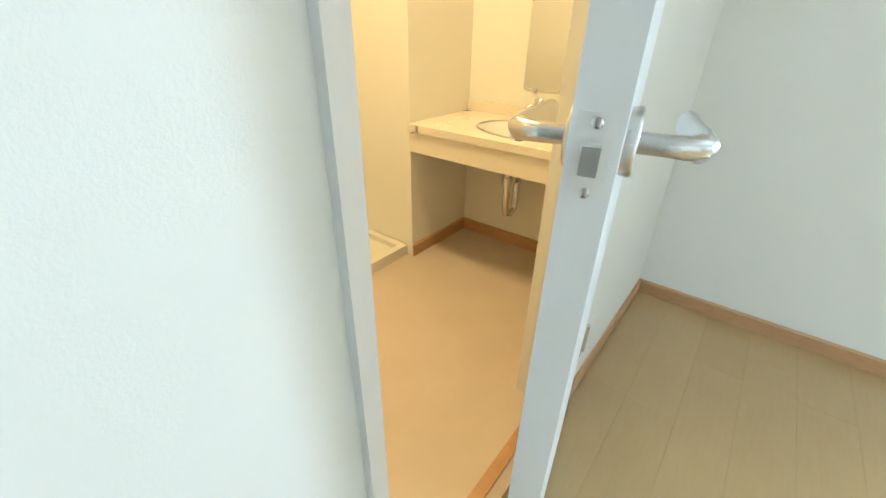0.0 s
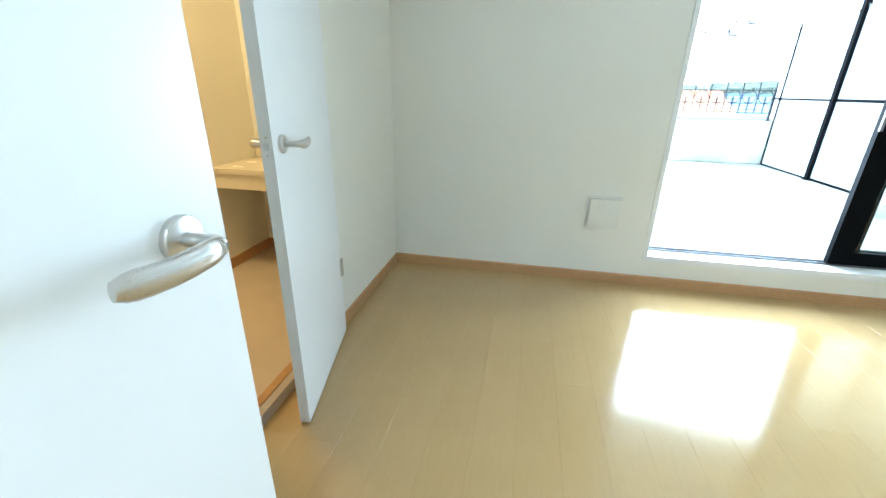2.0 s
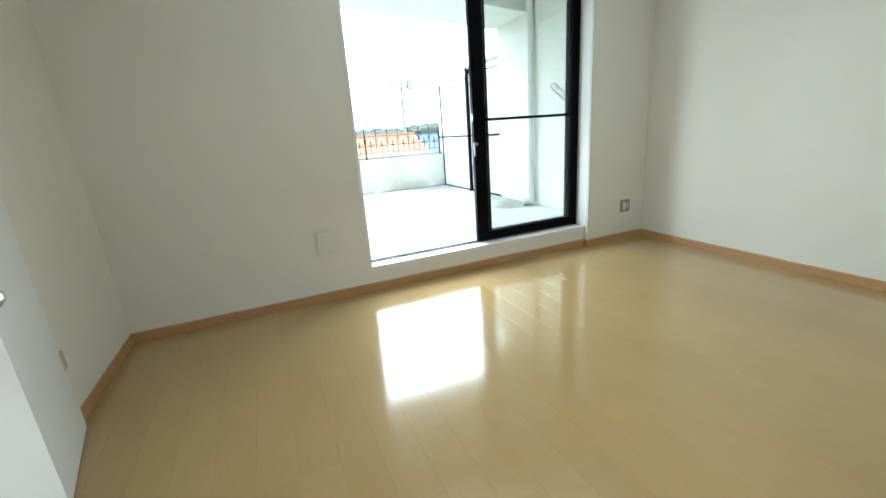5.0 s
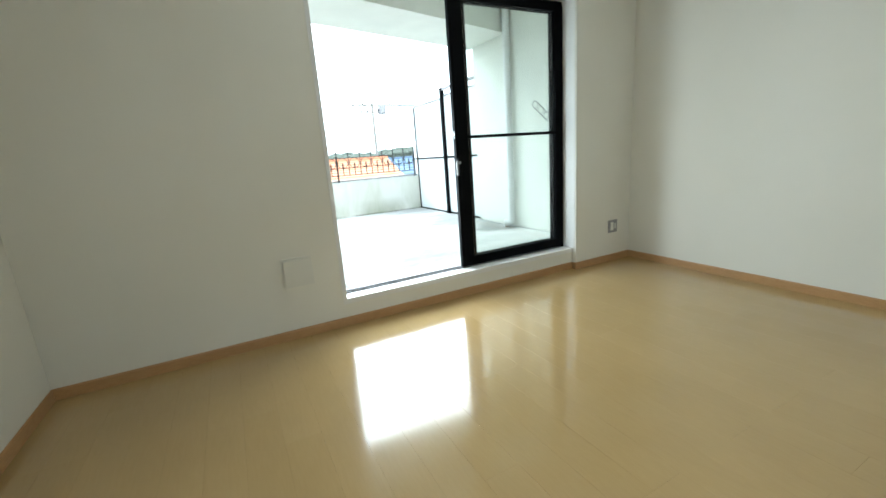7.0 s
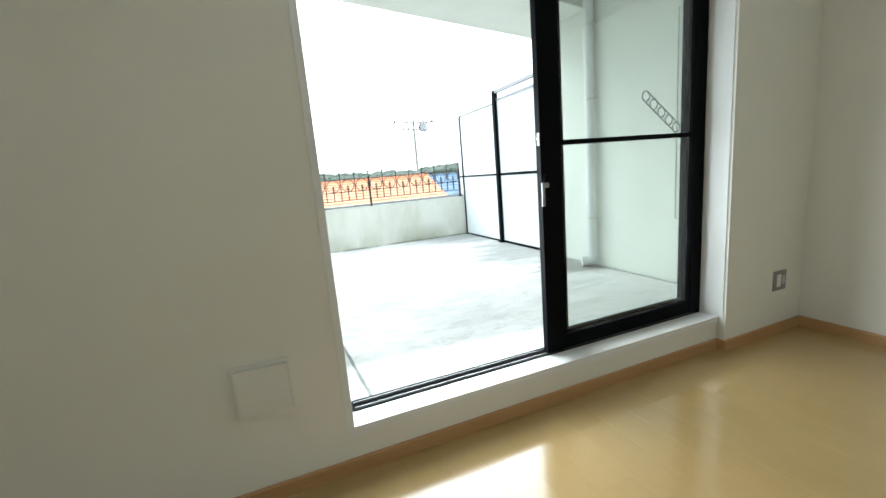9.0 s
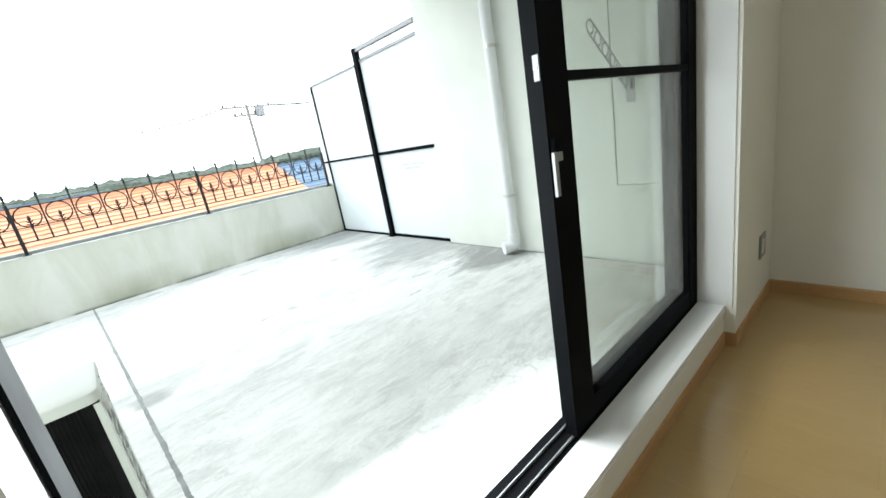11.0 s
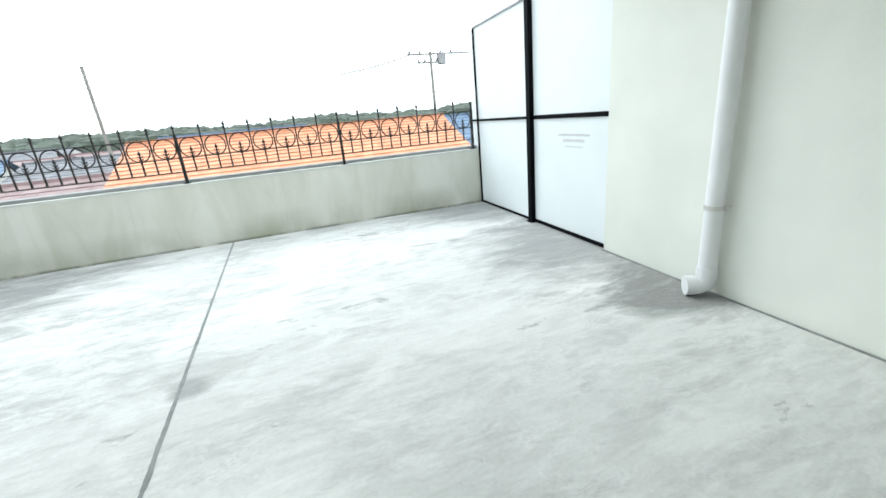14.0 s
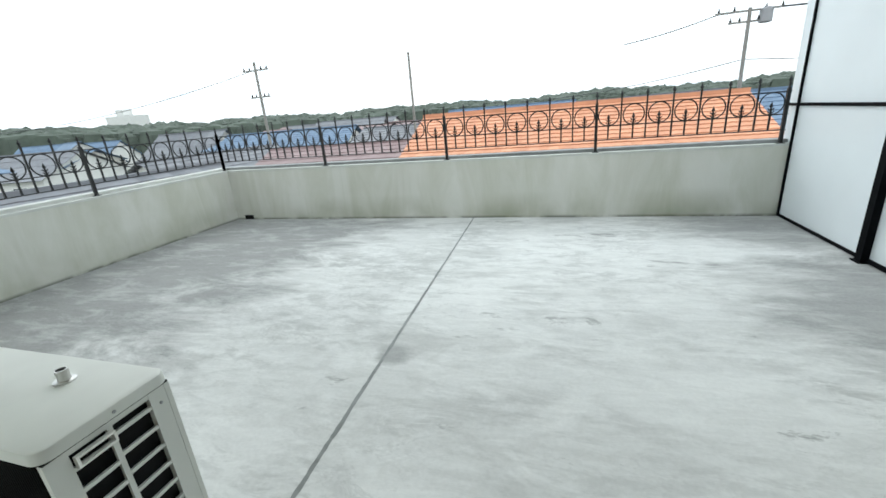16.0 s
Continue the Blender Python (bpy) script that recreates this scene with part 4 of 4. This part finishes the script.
def air_conditioner():
    x0, x1, y0, y1, z0, z1 = 0.90, 1.665, 0.73, 0.985, ZB + 0.07, 0.75
    root = thing("air_conditioner_unit", (x0 + x1) / 2, (y0 + y1) / 2, ZB, "off-white outdoor air conditioner unit standing on the terrace", "air conditioner")
    bpy.context.view_layer.update()

    def b(name, *a, **k):
        return local(box(name, *a, **k), root)

    b("core", x0 + 0.02, y0 + 0.012, z0 + 0.01, x1 - 0.016, y1 - 0.015, z1 - 0.03, M_DARK)
    # lid
    bm = bmesh.new()
    ca, cb, rr = (x0 - 0.004, y0 - 0.006), (x1 + 0.005, y1 + 0.005), 0.028
    ring = []
    for px, py, a0 in ((cb[0] - rr, cb[1] - rr, 0), (ca[0] + rr, cb[1] - rr, 90), (ca[0] + rr, ca[1] + rr, 180), (cb[0] - rr, ca[1] + rr, 270)):
        ring += [(px + rr * math.cos(radians(a0 + 15 * q)), py + rr * math.sin(radians(a0 + 15 * q))) for q in range(7)]
    cx, cy = (ca[0] + cb[0]) / 2, (ca[1] + cb[1]) / 2
    loops = []
    for inset, z in ((0.0, z1 - 0.028), (0.0, z1 - 0.008), (0.002, z1 - 0.003), (0.008, z1)):
        fx, fy = 1 - inset / (cb[0] - cx), 1 - inset / (cb[1] - cy)
        loops.append([bm.verts.new((cx + (px - cx) * fx, cy + (py - cy) * fy, z)) for px, py in ring])
    for la, lb in zip(loops, loops[1:]):
        for q in range(len(ring)):
            j = (q + 1) % len(ring)
            bm.faces.new((la[q], la[j], lb[j], lb[q]))
    bm.faces.new(loops[0][::-1])
    bm.faces.new(loops[-1])
    local(part("lid", bm, M_AC, smooth=True), root)
    b("lid_gap", x0 + 0.001, y0 + 0.001, z1 - 0.033, x1 - 0.001, y1 - 0.001, z1 - 0.028, M_DARK)
    b("front_panel", x0, y1 - 0.012, z0, x1, y1, z1 - 0.033, M_AC, bevel=0.004)
    b("base_tray", x0, y0, z0 - 0.004, x1, y1 - 0.001, z0 + 0.03, M_AC, bevel=0.004)
    b("corner_post", x1 - 0.014, y0, z0 + 0.03, x1, y0 + 0.040, z1 - 0.033, M_AC, bevel=0.003)
    b("corner_post", x1 - 0.014, y1 - 0.052, z0 + 0.03, x1, y1 - 0.013, z1 - 0.033, M_AC, bevel=0.003)
    ya, yb = y0 + 0.040, y1 - 0.052
    b("side_bar", x1 - 0.008, ya, z1 - 0.045, x1 - 0.001, yb, z1 - 0.033, M_AC)
    ymid = (ya + yb) / 2 - 0.006
    b("side_bar", x1 - 0.009, ymid - 0.005, z0 + 0.03, x1 - 0.001, ymid + 0.006, z1 - 0.045, M_AC, bevel=0.001)
    k, z = 0, z1 - 0.085
    while z > z0 + 0.05:
        b("slat", x1 - 0.0085, ya, z, x1 - 0.0015, ymid - 0.005, z + 0.009, M_AC)
        b("slat", x1 - 0.0085, ymid + 0.006, z + 0.012, x1 - 0.0015, yb, z + 0.021, M_AC)
        z -= 0.052
    # raised grip on the side, knob on the lid, screws
    bm = bmesh.new()
    yg0, yg1, zg0, zg1 = ya + 0.004, ymid + 0.003, z1 - 0.078, z1 - 0.052
    for q in ((yg0, zg0, yg1, zg0 + 0.005), (yg0, zg1 - 0.005, yg1, zg1), (yg0, zg0 + 0.005, yg0 + 0.005, zg1 - 0.005), (yg1 - 0.005, zg0 + 0.005, yg1, zg1 - 0.005)):
        box_bm(bm, x1 - 0.001, q[0], q[1], x1 + 0.010, q[2], q[3])
    local(part("side_grip", bm, M_PLASTIC), root)
    local(lathe("lid_spout", [(0.022, 0), (0.022, 0.0025), (0.013, 0.004), (0.012, 0.012), (0.013, 0.020), (0.0125, 0.030), (0.010, 0.030), (0.0095, 0.006)], pose(1.46, 0.905, z1), M_STEEL, None, 24), root)
    for yy in (y0 + 0.13, y1 - 0.03):
        local(lathe("screw", [(0.004, 0), (0.004, 0.0015), (0.0025, 0.002)], pose(x1 + 0.006 if yy < 0.9 else x1, yy, z1 - (0.016 if yy < 0.9 else 0.07), 0, 90, 0), M_GREYMETAL, None, 10), root)
    for xx in (x0 + 0.12, x1 - 0.14):
        b("foot", xx - 0.03, y0 - 0.02, ZB, xx + 0.03, y1 + 0.02, z0 - 0.004, M_AC, bevel=0.004)
    # rear fins
    bm = bmesh.new()
    for i in range(90):
        x = x0 + 0.02 + i * (x1 - x0 - 0.05) / 90
        box_bm(bm, x, y0 + 0.004, z0 + 0.03, x + 0.0015, y0 + 0.012, z1 - 0.03)
    local(part("rear_grille", bm, M_DARK, kind="stuff"), root)


air_conditioner()

# ---- wrought iron railing ----
BAR = 0.0065


def spear_bm(bm, x, z0, z1, m, tip=True):
    box_bm(bm, x - BAR, -BAR, z0, x + BAR, BAR, z1, m)
    if tip:
        # small collar, leaf shaped point
        w, h = 0.015, 0.055
        zs = [(0.004, z1), (w, z1 + h * 0.35), (0.002, z1 + h)]
        pv = [bm.verts.new(m @ Vector((x + sx * w * 0.3, sy * w * 0.3, z1))) for sx, sy in ((1, 0), (0, 1), (-1, 0), (0, -1))]
        mv = [bm.verts.new(m @ Vector((x + sx * w, sy * w * 0.6, z1 + h * 0.32))) for sx, sy in ((1, 0), (0, 1), (-1, 0), (0, -1))]
        tv = bm.verts.new(m @ Vector((x, 0, z1 + h)))
        for k in range(4):
            j = (k + 1) % 4
            bm.faces.new((pv[k], pv[j], mv[j], mv[k]))
            bm.faces.new((mv[k], mv[j], tv))
        box_bm(bm, x - 0.010, -0.010, z1 - 0.012, x + 0.010, 0.010, z1 - 0.004, m)


def railing(name, x, y, rz, posts, label, n=7):
    """Posts at the given places along the local x; between two posts n bays of a ring and a small spear."""
    root = thing(name, x, y, TOP, label, "railing", rz=rz)
    one = Matrix.Identity(4)
    zt, zm, zb = 0.430, 0.245, 0.115
    x0, x1 = posts[0], posts[-1]
    for z in (zt, zm, zb):
        part("rail", box_of(x0 - 0.02, -0.010, z - 0.0045, x1 + 0.02, 0.010, z + 0.0045), M_IRON, root)
    for px in posts:
        bm = bmesh.new()
        box_bm(bm, px - 0.013, -0.013, 0.004, px + 0.013, 0.013, zt + 0.03, one)
        spear_bm(bm, px, zt + 0.03, zt + 0.075, one)
        part("post", bm, M_IRON, root)
        part("post_foot", box_of(px - 0.030, -0.026, 0.0, px + 0.030, 0.026, 0.006), M_IRON, root)
    spear_me = ring_me = inner_me = None
    for a, b in zip(posts, posts[1:]):
        step = (b - a) / n
        for k in range(n):
            if k:
                if spear_me is None:
                    bm = bmesh.new()
                    spear_bm(bm, 0, zb, zt + 0.075, one)
                    spear_me = part("spear_bar", bm, M_IRON, root)
                    spear_me.location.x = a + k * step
                else:
                    o = new("spear_bar", spear_me.data)
                    o.parent, o.location = root, (a + k * step, 0, 0)
            c = a + (k + 0.5) * step
            if ring_me is None:
                bm = bmesh.new()
                R = (zt - zm) / 2 - 0.001
                pts = [(R * math.cos(t), 0, (zt + zm) / 2 + R * math.sin(t)) for t in (2 * math.pi * j / 26 for j in range(27))]
                tube_bm(bm, pts, 0.006, 5, caps=False)
                ring_me = part("ring", bm, M_IRON, root, smooth=True)
                ring_me.location.x = c
                bm = bmesh.new()
                spear_bm(bm, 0, zb, zm + 0.055, one)
                for zz in (zm + 0.020, zm + 0.045):
                    tube_bm(bm, [(-0.024, 0, zz + 0.010), (-0.010, 0, zz - 0.004), (0, 0, zz), (0.010, 0, zz - 0.004), (0.024, 0, zz + 0.010)], 0.0045, 5)
                box_bm(bm, -0.011, -0.009, zm - 0.010, 0.011, 0.009, zm + 0.012)
                inner_me = part("arrow_bar", bm, M_IRON, root)
                inner_me.location.x = c
            else:
                for nm, src in (("ring", ring_me), ("arrow_bar", inner_me)):
                    o = new(nm, src.data)
                    o.parent, o.location = root, (c, 0, 0)


def box_of(*a):
    bm = bmesh.new()
    box_bm(bm, *a)
    return bm


P1 = 4.36
railing("iron_railing", 0, YP + 0.030, 0, [P1 - 1.527 * k for k in (4, 3, 2, 1, 0)], "black wrought iron railing with rings on the long parapet")
railing("iron_railing", P1 - 1.527 * 4, YP + 0.030, -90, [0.0, 1.60, 3.13, 4.3], "black wrought iron railing with rings on the side parapet")

# ---- neighbourhood ----
GZ = -6.0
bm = bmesh.new()
s = 2500
vs = [bm.verts.new(p) for p in ((-s, -s, GZ), (s, -s, GZ), (s, s, GZ), (-s, s, GZ))]
bm.faces.new(vs)
structure(part("ground", bm, M_GROUND), "far ground")
# the building below the rooms
structure(box("building_base", XL - 0.2, -8, GZ, 4.9, 0.2, -0.31, M_EXT))
structure(box("building_base", XL - 0.2, 0.2, GZ, 4.9, YP + 0.2, -0.31, M_EXT))


def course_roof(name, parent, w, run, rise, z, material, course=0.28, over=0.4, tile=0.30):
    """One slope of a tiled roof: eave at y=0, ridge at y=run; rows of lapped tiles, each tile an island."""
    n = max(3, int(math.hypot(run, rise) / course))
    m = max(2, int(w / tile))
    verts, faces = [], []
    d = Vector((0, run, rise)).normalized()
    up = Vector((0, -rise, run)).normalized()
    L = math.hypot(run, rise)
    for i in range(n):
        s0, s1 = L * i / n, L * (i + 1) / n
        for j in range(m):
            xa, xb = -w / 2 + w * j / m, -w / 2 + w * (j + 1) / m
            base = len(verts)
            for (xx, ss, hh) in ((xa, s0, 0.050), (xb, s0, 0.050), (xb, s1, 0.02), (xa, s1, 0.02)):
                p = d * ss + up * hh
                verts.append((xx, p.y, z + p.z))
            xm = (xa + xb) / 2
            for ss, hh in ((s0, 0.062), (s1, 0.028)):
                p = d * ss + up * hh
                verts.append((xm, p.y, z + p.z))
            p = d * s0
            verts.extend([(xa, p.y, z + p.z), (xb, p.y, z + p.z)])
            faces.extend([(base, base + 4, base + 5, base + 3), (base + 4, base + 1, base + 2, base + 5), (base + 6, base + 7, base + 1, base + 4, base)])
    me = bpy.data.meshes.new(name)
    me.from_pydata(verts, [], faces)
    me.materials.append(material)
    ob = tagged(new(name, me), kind="stuff")
    ob.parent = parent
    return ob


def house(x, y, rz, w, d, eave, ridge, wall, roof, label, windows=2, course=0.28, tile=0.30):
    """A gabled house: eave and ridge heights over the ground, ridge along its local x."""
    root = thing("house", x, y, GZ, label, "house", "houses of the neighbourhood", rz)
    bm = bmesh.new()
    pts = [(-d / 2, 0), (d / 2, 0), (d / 2, eave), (0, ridge - 0.1), (-d / 2, eave)]
    ends = [[bm.verts.new((sx * w / 2, a, b)) for a, b in pts] for sx in (-1, 1)]
    bm.faces.new(ends[0])
    bm.faces.new(ends[1][::-1])
    for k in range(5):
        j = (k + 1) % 5
        bm.faces.new((ends[0][k], ends[1][k], ends[1][j], ends[0][j]))
    bmesh.ops.recalc_face_normals(bm, faces=bm.faces)
    part("wall", bm, wall, root)
    over, run = 0.45, d / 2
    rise = ridge - eave
    for s in (0, 180):
        drop = over * rise / run
        r = course_roof("roof", root, w + 0.8, run + over, rise + drop, eave - drop, roof, course, tile=tile)
        r.matrix_basis = pose(0, 0, 0, 0, 0, s) @ pose(0, -run - over, 0)
    part("ridge_cap", box_of(-w / 2 - 0.4, -0.12, ridge - 0.02, w / 2 + 0.4, 0.12, ridge + 0.13), roof, root)
    for i in range(windows):
        wx = -w / 2 + w * (i + 0.5) / windows
        for zz in (eave - 1.9, eave - 4.6):
            if zz > 0.4:
                part("window", box_of(wx - 0.8, -d / 2 - 0.05, zz, wx + 0.8, -d / 2 + 0.02, zz + 1.2), M_WHITE, root, "white framed window")
                part("pane", box_of(wx - 0.72, -d / 2 - 0.056, zz + 0.08, wx + 0.72, -d / 2 - 0.05, zz + 1.12), M_PANE, root)
    return root


# the orange roof just beyond the terrace: ridge y 16
house(2.62, 17.0, 0, 10.6, 8.0, 5.55, 7.17, M_HOUSE, M_ORANGE, "house with an orange tiled roof just beyond the terrace")
rng = random.Random(11)
HOUSES = [
    (-9.5, 22.0, 4, 9.5, 7.5, 4.6, 6.0, M_HOUSE2, M_REDROOF, "house with a dull red tiled roof"),
    (-7.0, 33.0, -6, 14.0, 8.0, 5.1, 6.6, M_HOUSE, M_GREYROOF, "house with a long grey slate roof"),
    (-18.0, 21.0, 84, 9.0, 7.0, 4.6, 6.1, M_HOUSE2, M_GREYROOF, "house with a grey slate roof"),
    (-22.0, 34.0, 10, 12.0, 8.0, 5.3, 6.9, M_HOUSE2, M_BLUEROOF, "house with a blue tiled roof"),
    (-3.0, 44.0, 0, 12.0, 9.0, 5.9, 7.5, M_HOUSE2, M_BLUEROOF, "house with a blue tiled roof beyond the orange one"),
    (14.5, 26.0, 8, 9.0, 8.0, 5.5, 7.1, M_HOUSE2, M_BLUEROOF, "house with a blue tiled roof beside the orange one"),
    (-12.5, 11.0, 80, 7.0, 6.5, 4.6, 6.0, M_HOUSE, M_GREYROOF, "house with a grey slate roof near the terrace"),
    (-15.5, 3.0, 5, 8.0, 6.5, 4.3, 5.7, M_HOUSE2, M_REDROOF, "cream house with a pale roof beside the terrace"),
    (9.0, 42.0, 0, 12.0, 9.0, 5.3, 7.0, M_HOUSE, M_GREYROOF, "house with a grey slate roof"),
]
for h in HOUSES:
    house(*h, windows=3, course=0.45, tile=0.6)
for k in range(34):
    a = rng.uniform(-1.15, 0.55)
    r = rng.uniform(55, 130)
    house(math.sin(a) * r, math.cos(a) * r, rng.uniform(-30, 30), rng.uniform(9, 14), rng.uniform(7, 9), rng.uniform(4.6, 6.0), rng.uniform(6.2, 7.6),
          rng.choice((M_HOUSE, M_HOUSE2)), rng.choice((M_GREYROOF, M_BLUEROOF, M_REDROOF, M_GREYROOF)), "far house with a tiled roof", 2, 1.2, 2.5)
block = thing("apartment_block", -250, 192, GZ, "pale far apartment block above the trees", "building")
bpy.context.view_layer.update()
local(box("block_wall", -262, 188, GZ, -242, 200, 15.5, M_HOUSE2), block)
local(box("roof_box", -255, 190, 15.5, -249, 196, 19.0, M_HOUSE2), block)


def wooded_hill():
    """Low ridge on the skyline: a slope with many small clumps along it."""
    rng = random.Random(4)
    verts, faces = [], []
    base = [(-1, -1, -1), (1, -1, -1), (1, 1, -1), (-1, 1, -1), (-0.7, -0.7, 0.6), (0.7, -0.7, 0.6), (0.7, 0.7, 0.6), (-0.7, 0.7, 0.6), (0, 0, 1)]
    fc = [(0, 1, 5, 4), (1, 2, 6, 5), (2, 3, 7, 6), (3, 0, 4, 7), (4, 5, 8), (5, 6, 8), (6, 7, 8), (7, 4, 8)]
    for k in range(4200):
        a = rng.uniform(-1.35, 0.75)
        r = rng.uniform(185, 260)
        x, y = math.sin(a) * r, math.cos(a) * r
        h = 6.3 + 3.2 * max(0.0, -a - 0.35) + 1.8 * noise.noise(Vector((a * 5, 0.3, 0))) + 1.0 * noise.noise(Vector((a * 17, 2.0, 0)))
        top = h * (r / 220) + GZ * 0 + rng.uniform(-2.2, 0.4)
        w, t = rng.uniform(2.0, 4.2), rng.uniform(1.6, 3.4)
        z = top - t - (260 - r) * 0.02
        b = len(verts)
        rot = rng.uniform(0, 3)
        c, s = math.cos(rot), math.sin(rot)
        for px, py, pz in base:
            q = rng.uniform(0.75, 1.2)
            verts.append((x + w * q * (px * c - py * s), y + w * q * (px * s + py * c), z + t * q * pz))
        faces.extend(tuple(b + i for i in f) for f in fc)
        if k % 3 == 0:
            b = len(verts)
            for px, py, pz in base[:8]:
                verts.append((x + w * 1.6 * px, y + w * 1.6 * py, GZ if pz < 0 else z))
            faces.extend(tuple(b + i for i in f) for f in fc[:4])
    me = bpy.data.meshes.new("wooded_hill")
    me.from_pydata(verts, [], faces)
    me.materials.append(M_LEAF)
    tagged(new("wooded_hill", me), "low wooded ridge along the horizon", "trees", kind="stuff")


wooded_hill()


def utility_pole(x, y, top, label, arms=(), radius=0.14, transformer=False):
    root = thing("utility_pole", x, y, GZ, label, "utility pole")
    H0 = top - GZ
    tube("pole", [(0, 0, 0), (0, 0, H0)], radius, M_POLE, root, 12, radii=[radius, radius * 0.6])
    for z, w in arms:
        part("crossarm", box_of(-w, -0.05, H0 + z - 0.05, w, 0.05, H0 + z + 0.05), M_POLE, root)
        for s in (-1, -0.5, 0.5, 1):
            lathe("insulator", [(0.05, 0), (0.07, 0.06), (0.03, 0.16), (0.04, 0.22)], pose(s * w * 0.9, 0, H0 + z + 0.05), M_CABLE, root, 8)
    if transformer:
        lathe("transformer", [(0.24, 0), (0.32, 0.03), (0.32, 0.70), (0.22, 0.78)], pose(0.80, 0, H0 - 0.85), M_GREYMETAL, root, 16)
    return root


utility_pole(-8.25, 30, 5.6, "bare grey pole standing among the houses", (), 0.13)
utility_pole(-21.3, 30, 6.35, "far utility pole with short crossarms", ((-0.6, 1.2), (-2.6, 0.9)), 0.15)
utility_pole(12.3, 30, 5.55, "utility pole with crossarms, transformer and black cables", ((-0.15, 1.7), (-0.7, 1.0)), 0.15, True)


def cable(a, b, sag, r=0.03, label="thin black overhead cable between utility poles"):
    a, b = Vector(a), Vector(b)
    pts = [a.lerp(b, k / 14) - Vector((0, 0, sag * 4 * (k / 14) * (1 - k / 14))) for k in range(15)]
    ob = tube("overhead_cable", pts, r, M_CABLE, None, 5)
    tagged(ob, label, "cable")


cable((10.8, 30, 5.4), (6.3, 34, 4.85), 0.12, 0.03)
cable((13.8, 30, 5.4), (30, 24, 6.2), 0.6, 0.05)
cable((12.3, 30, 2.9), (32, 30, 2.6), 0.4, 0.025)
cable((12.3, 30, 2.9), (-5, 45, 2.0), 0.6, 0.025)
cable((-21.3, 30, 5.8), (-60, 32, 3.2), 0.8, 0.025)

# ---- floor boards, last: pieces of their own ----


def boards():
    floor = tagged(new("floor"), "glossy light oak floor boards", kind="structure")
    floor.empty_display_size = 0.1
    rng = random.Random(2)
    width, gap = 0.1515, 0.0002
    lengths = {}
    x = 0.0
    row = 0
    while x < XR:
        y = YB - 1.48 if 0.22 <= x <= 1.95 else YB
        first = True
        while y < 0:
            ln = rng.choice((0.45, 0.6, 0.9)) if first else 0.909
            first = False
            y1 = min(y + ln, 0.0)
            w = min(width, XR - x)
            key = (round(y1 - y, 3), round(w, 3))
            if key not in lengths:
                bm = bmesh.new()
                c = 0.0003
                lx, ly = w - gap, y1 - y - gap
                lo = [bm.verts.new(p) for p in ((0, 0, -0.012), (lx, 0, -0.012), (lx, ly, -0.012), (0, ly, -0.012))]
                md = [bm.verts.new(p) for p in ((0, 0, -c), (lx, 0, -c), (lx, ly, -c), (0, ly, -c))]
                hi = [bm.verts.new(p) for p in ((c, c, 0), (lx - c, c, 0), (lx - c, ly - c, 0), (c, ly - c, 0))]
                bm.faces.new(hi)
                for k in range(4):
                    j = (k + 1) % 4
                    bm.faces.new((lo[k], lo[j], md[j], md[k]))
                    bm.faces.new((md[k], md[j], hi[j], hi[k]))
                me = bpy.data.meshes.new("floor_board")
                bm.to_mesh(me)
                bm.free()
                me.materials.append(M_FLOOR)
                lengths[key] = me
            o = new("floor_board", lengths[key])
            o.parent, o.location = floor, (x, y, 0)
            y = y1
        x += width
        row += 1


boards()
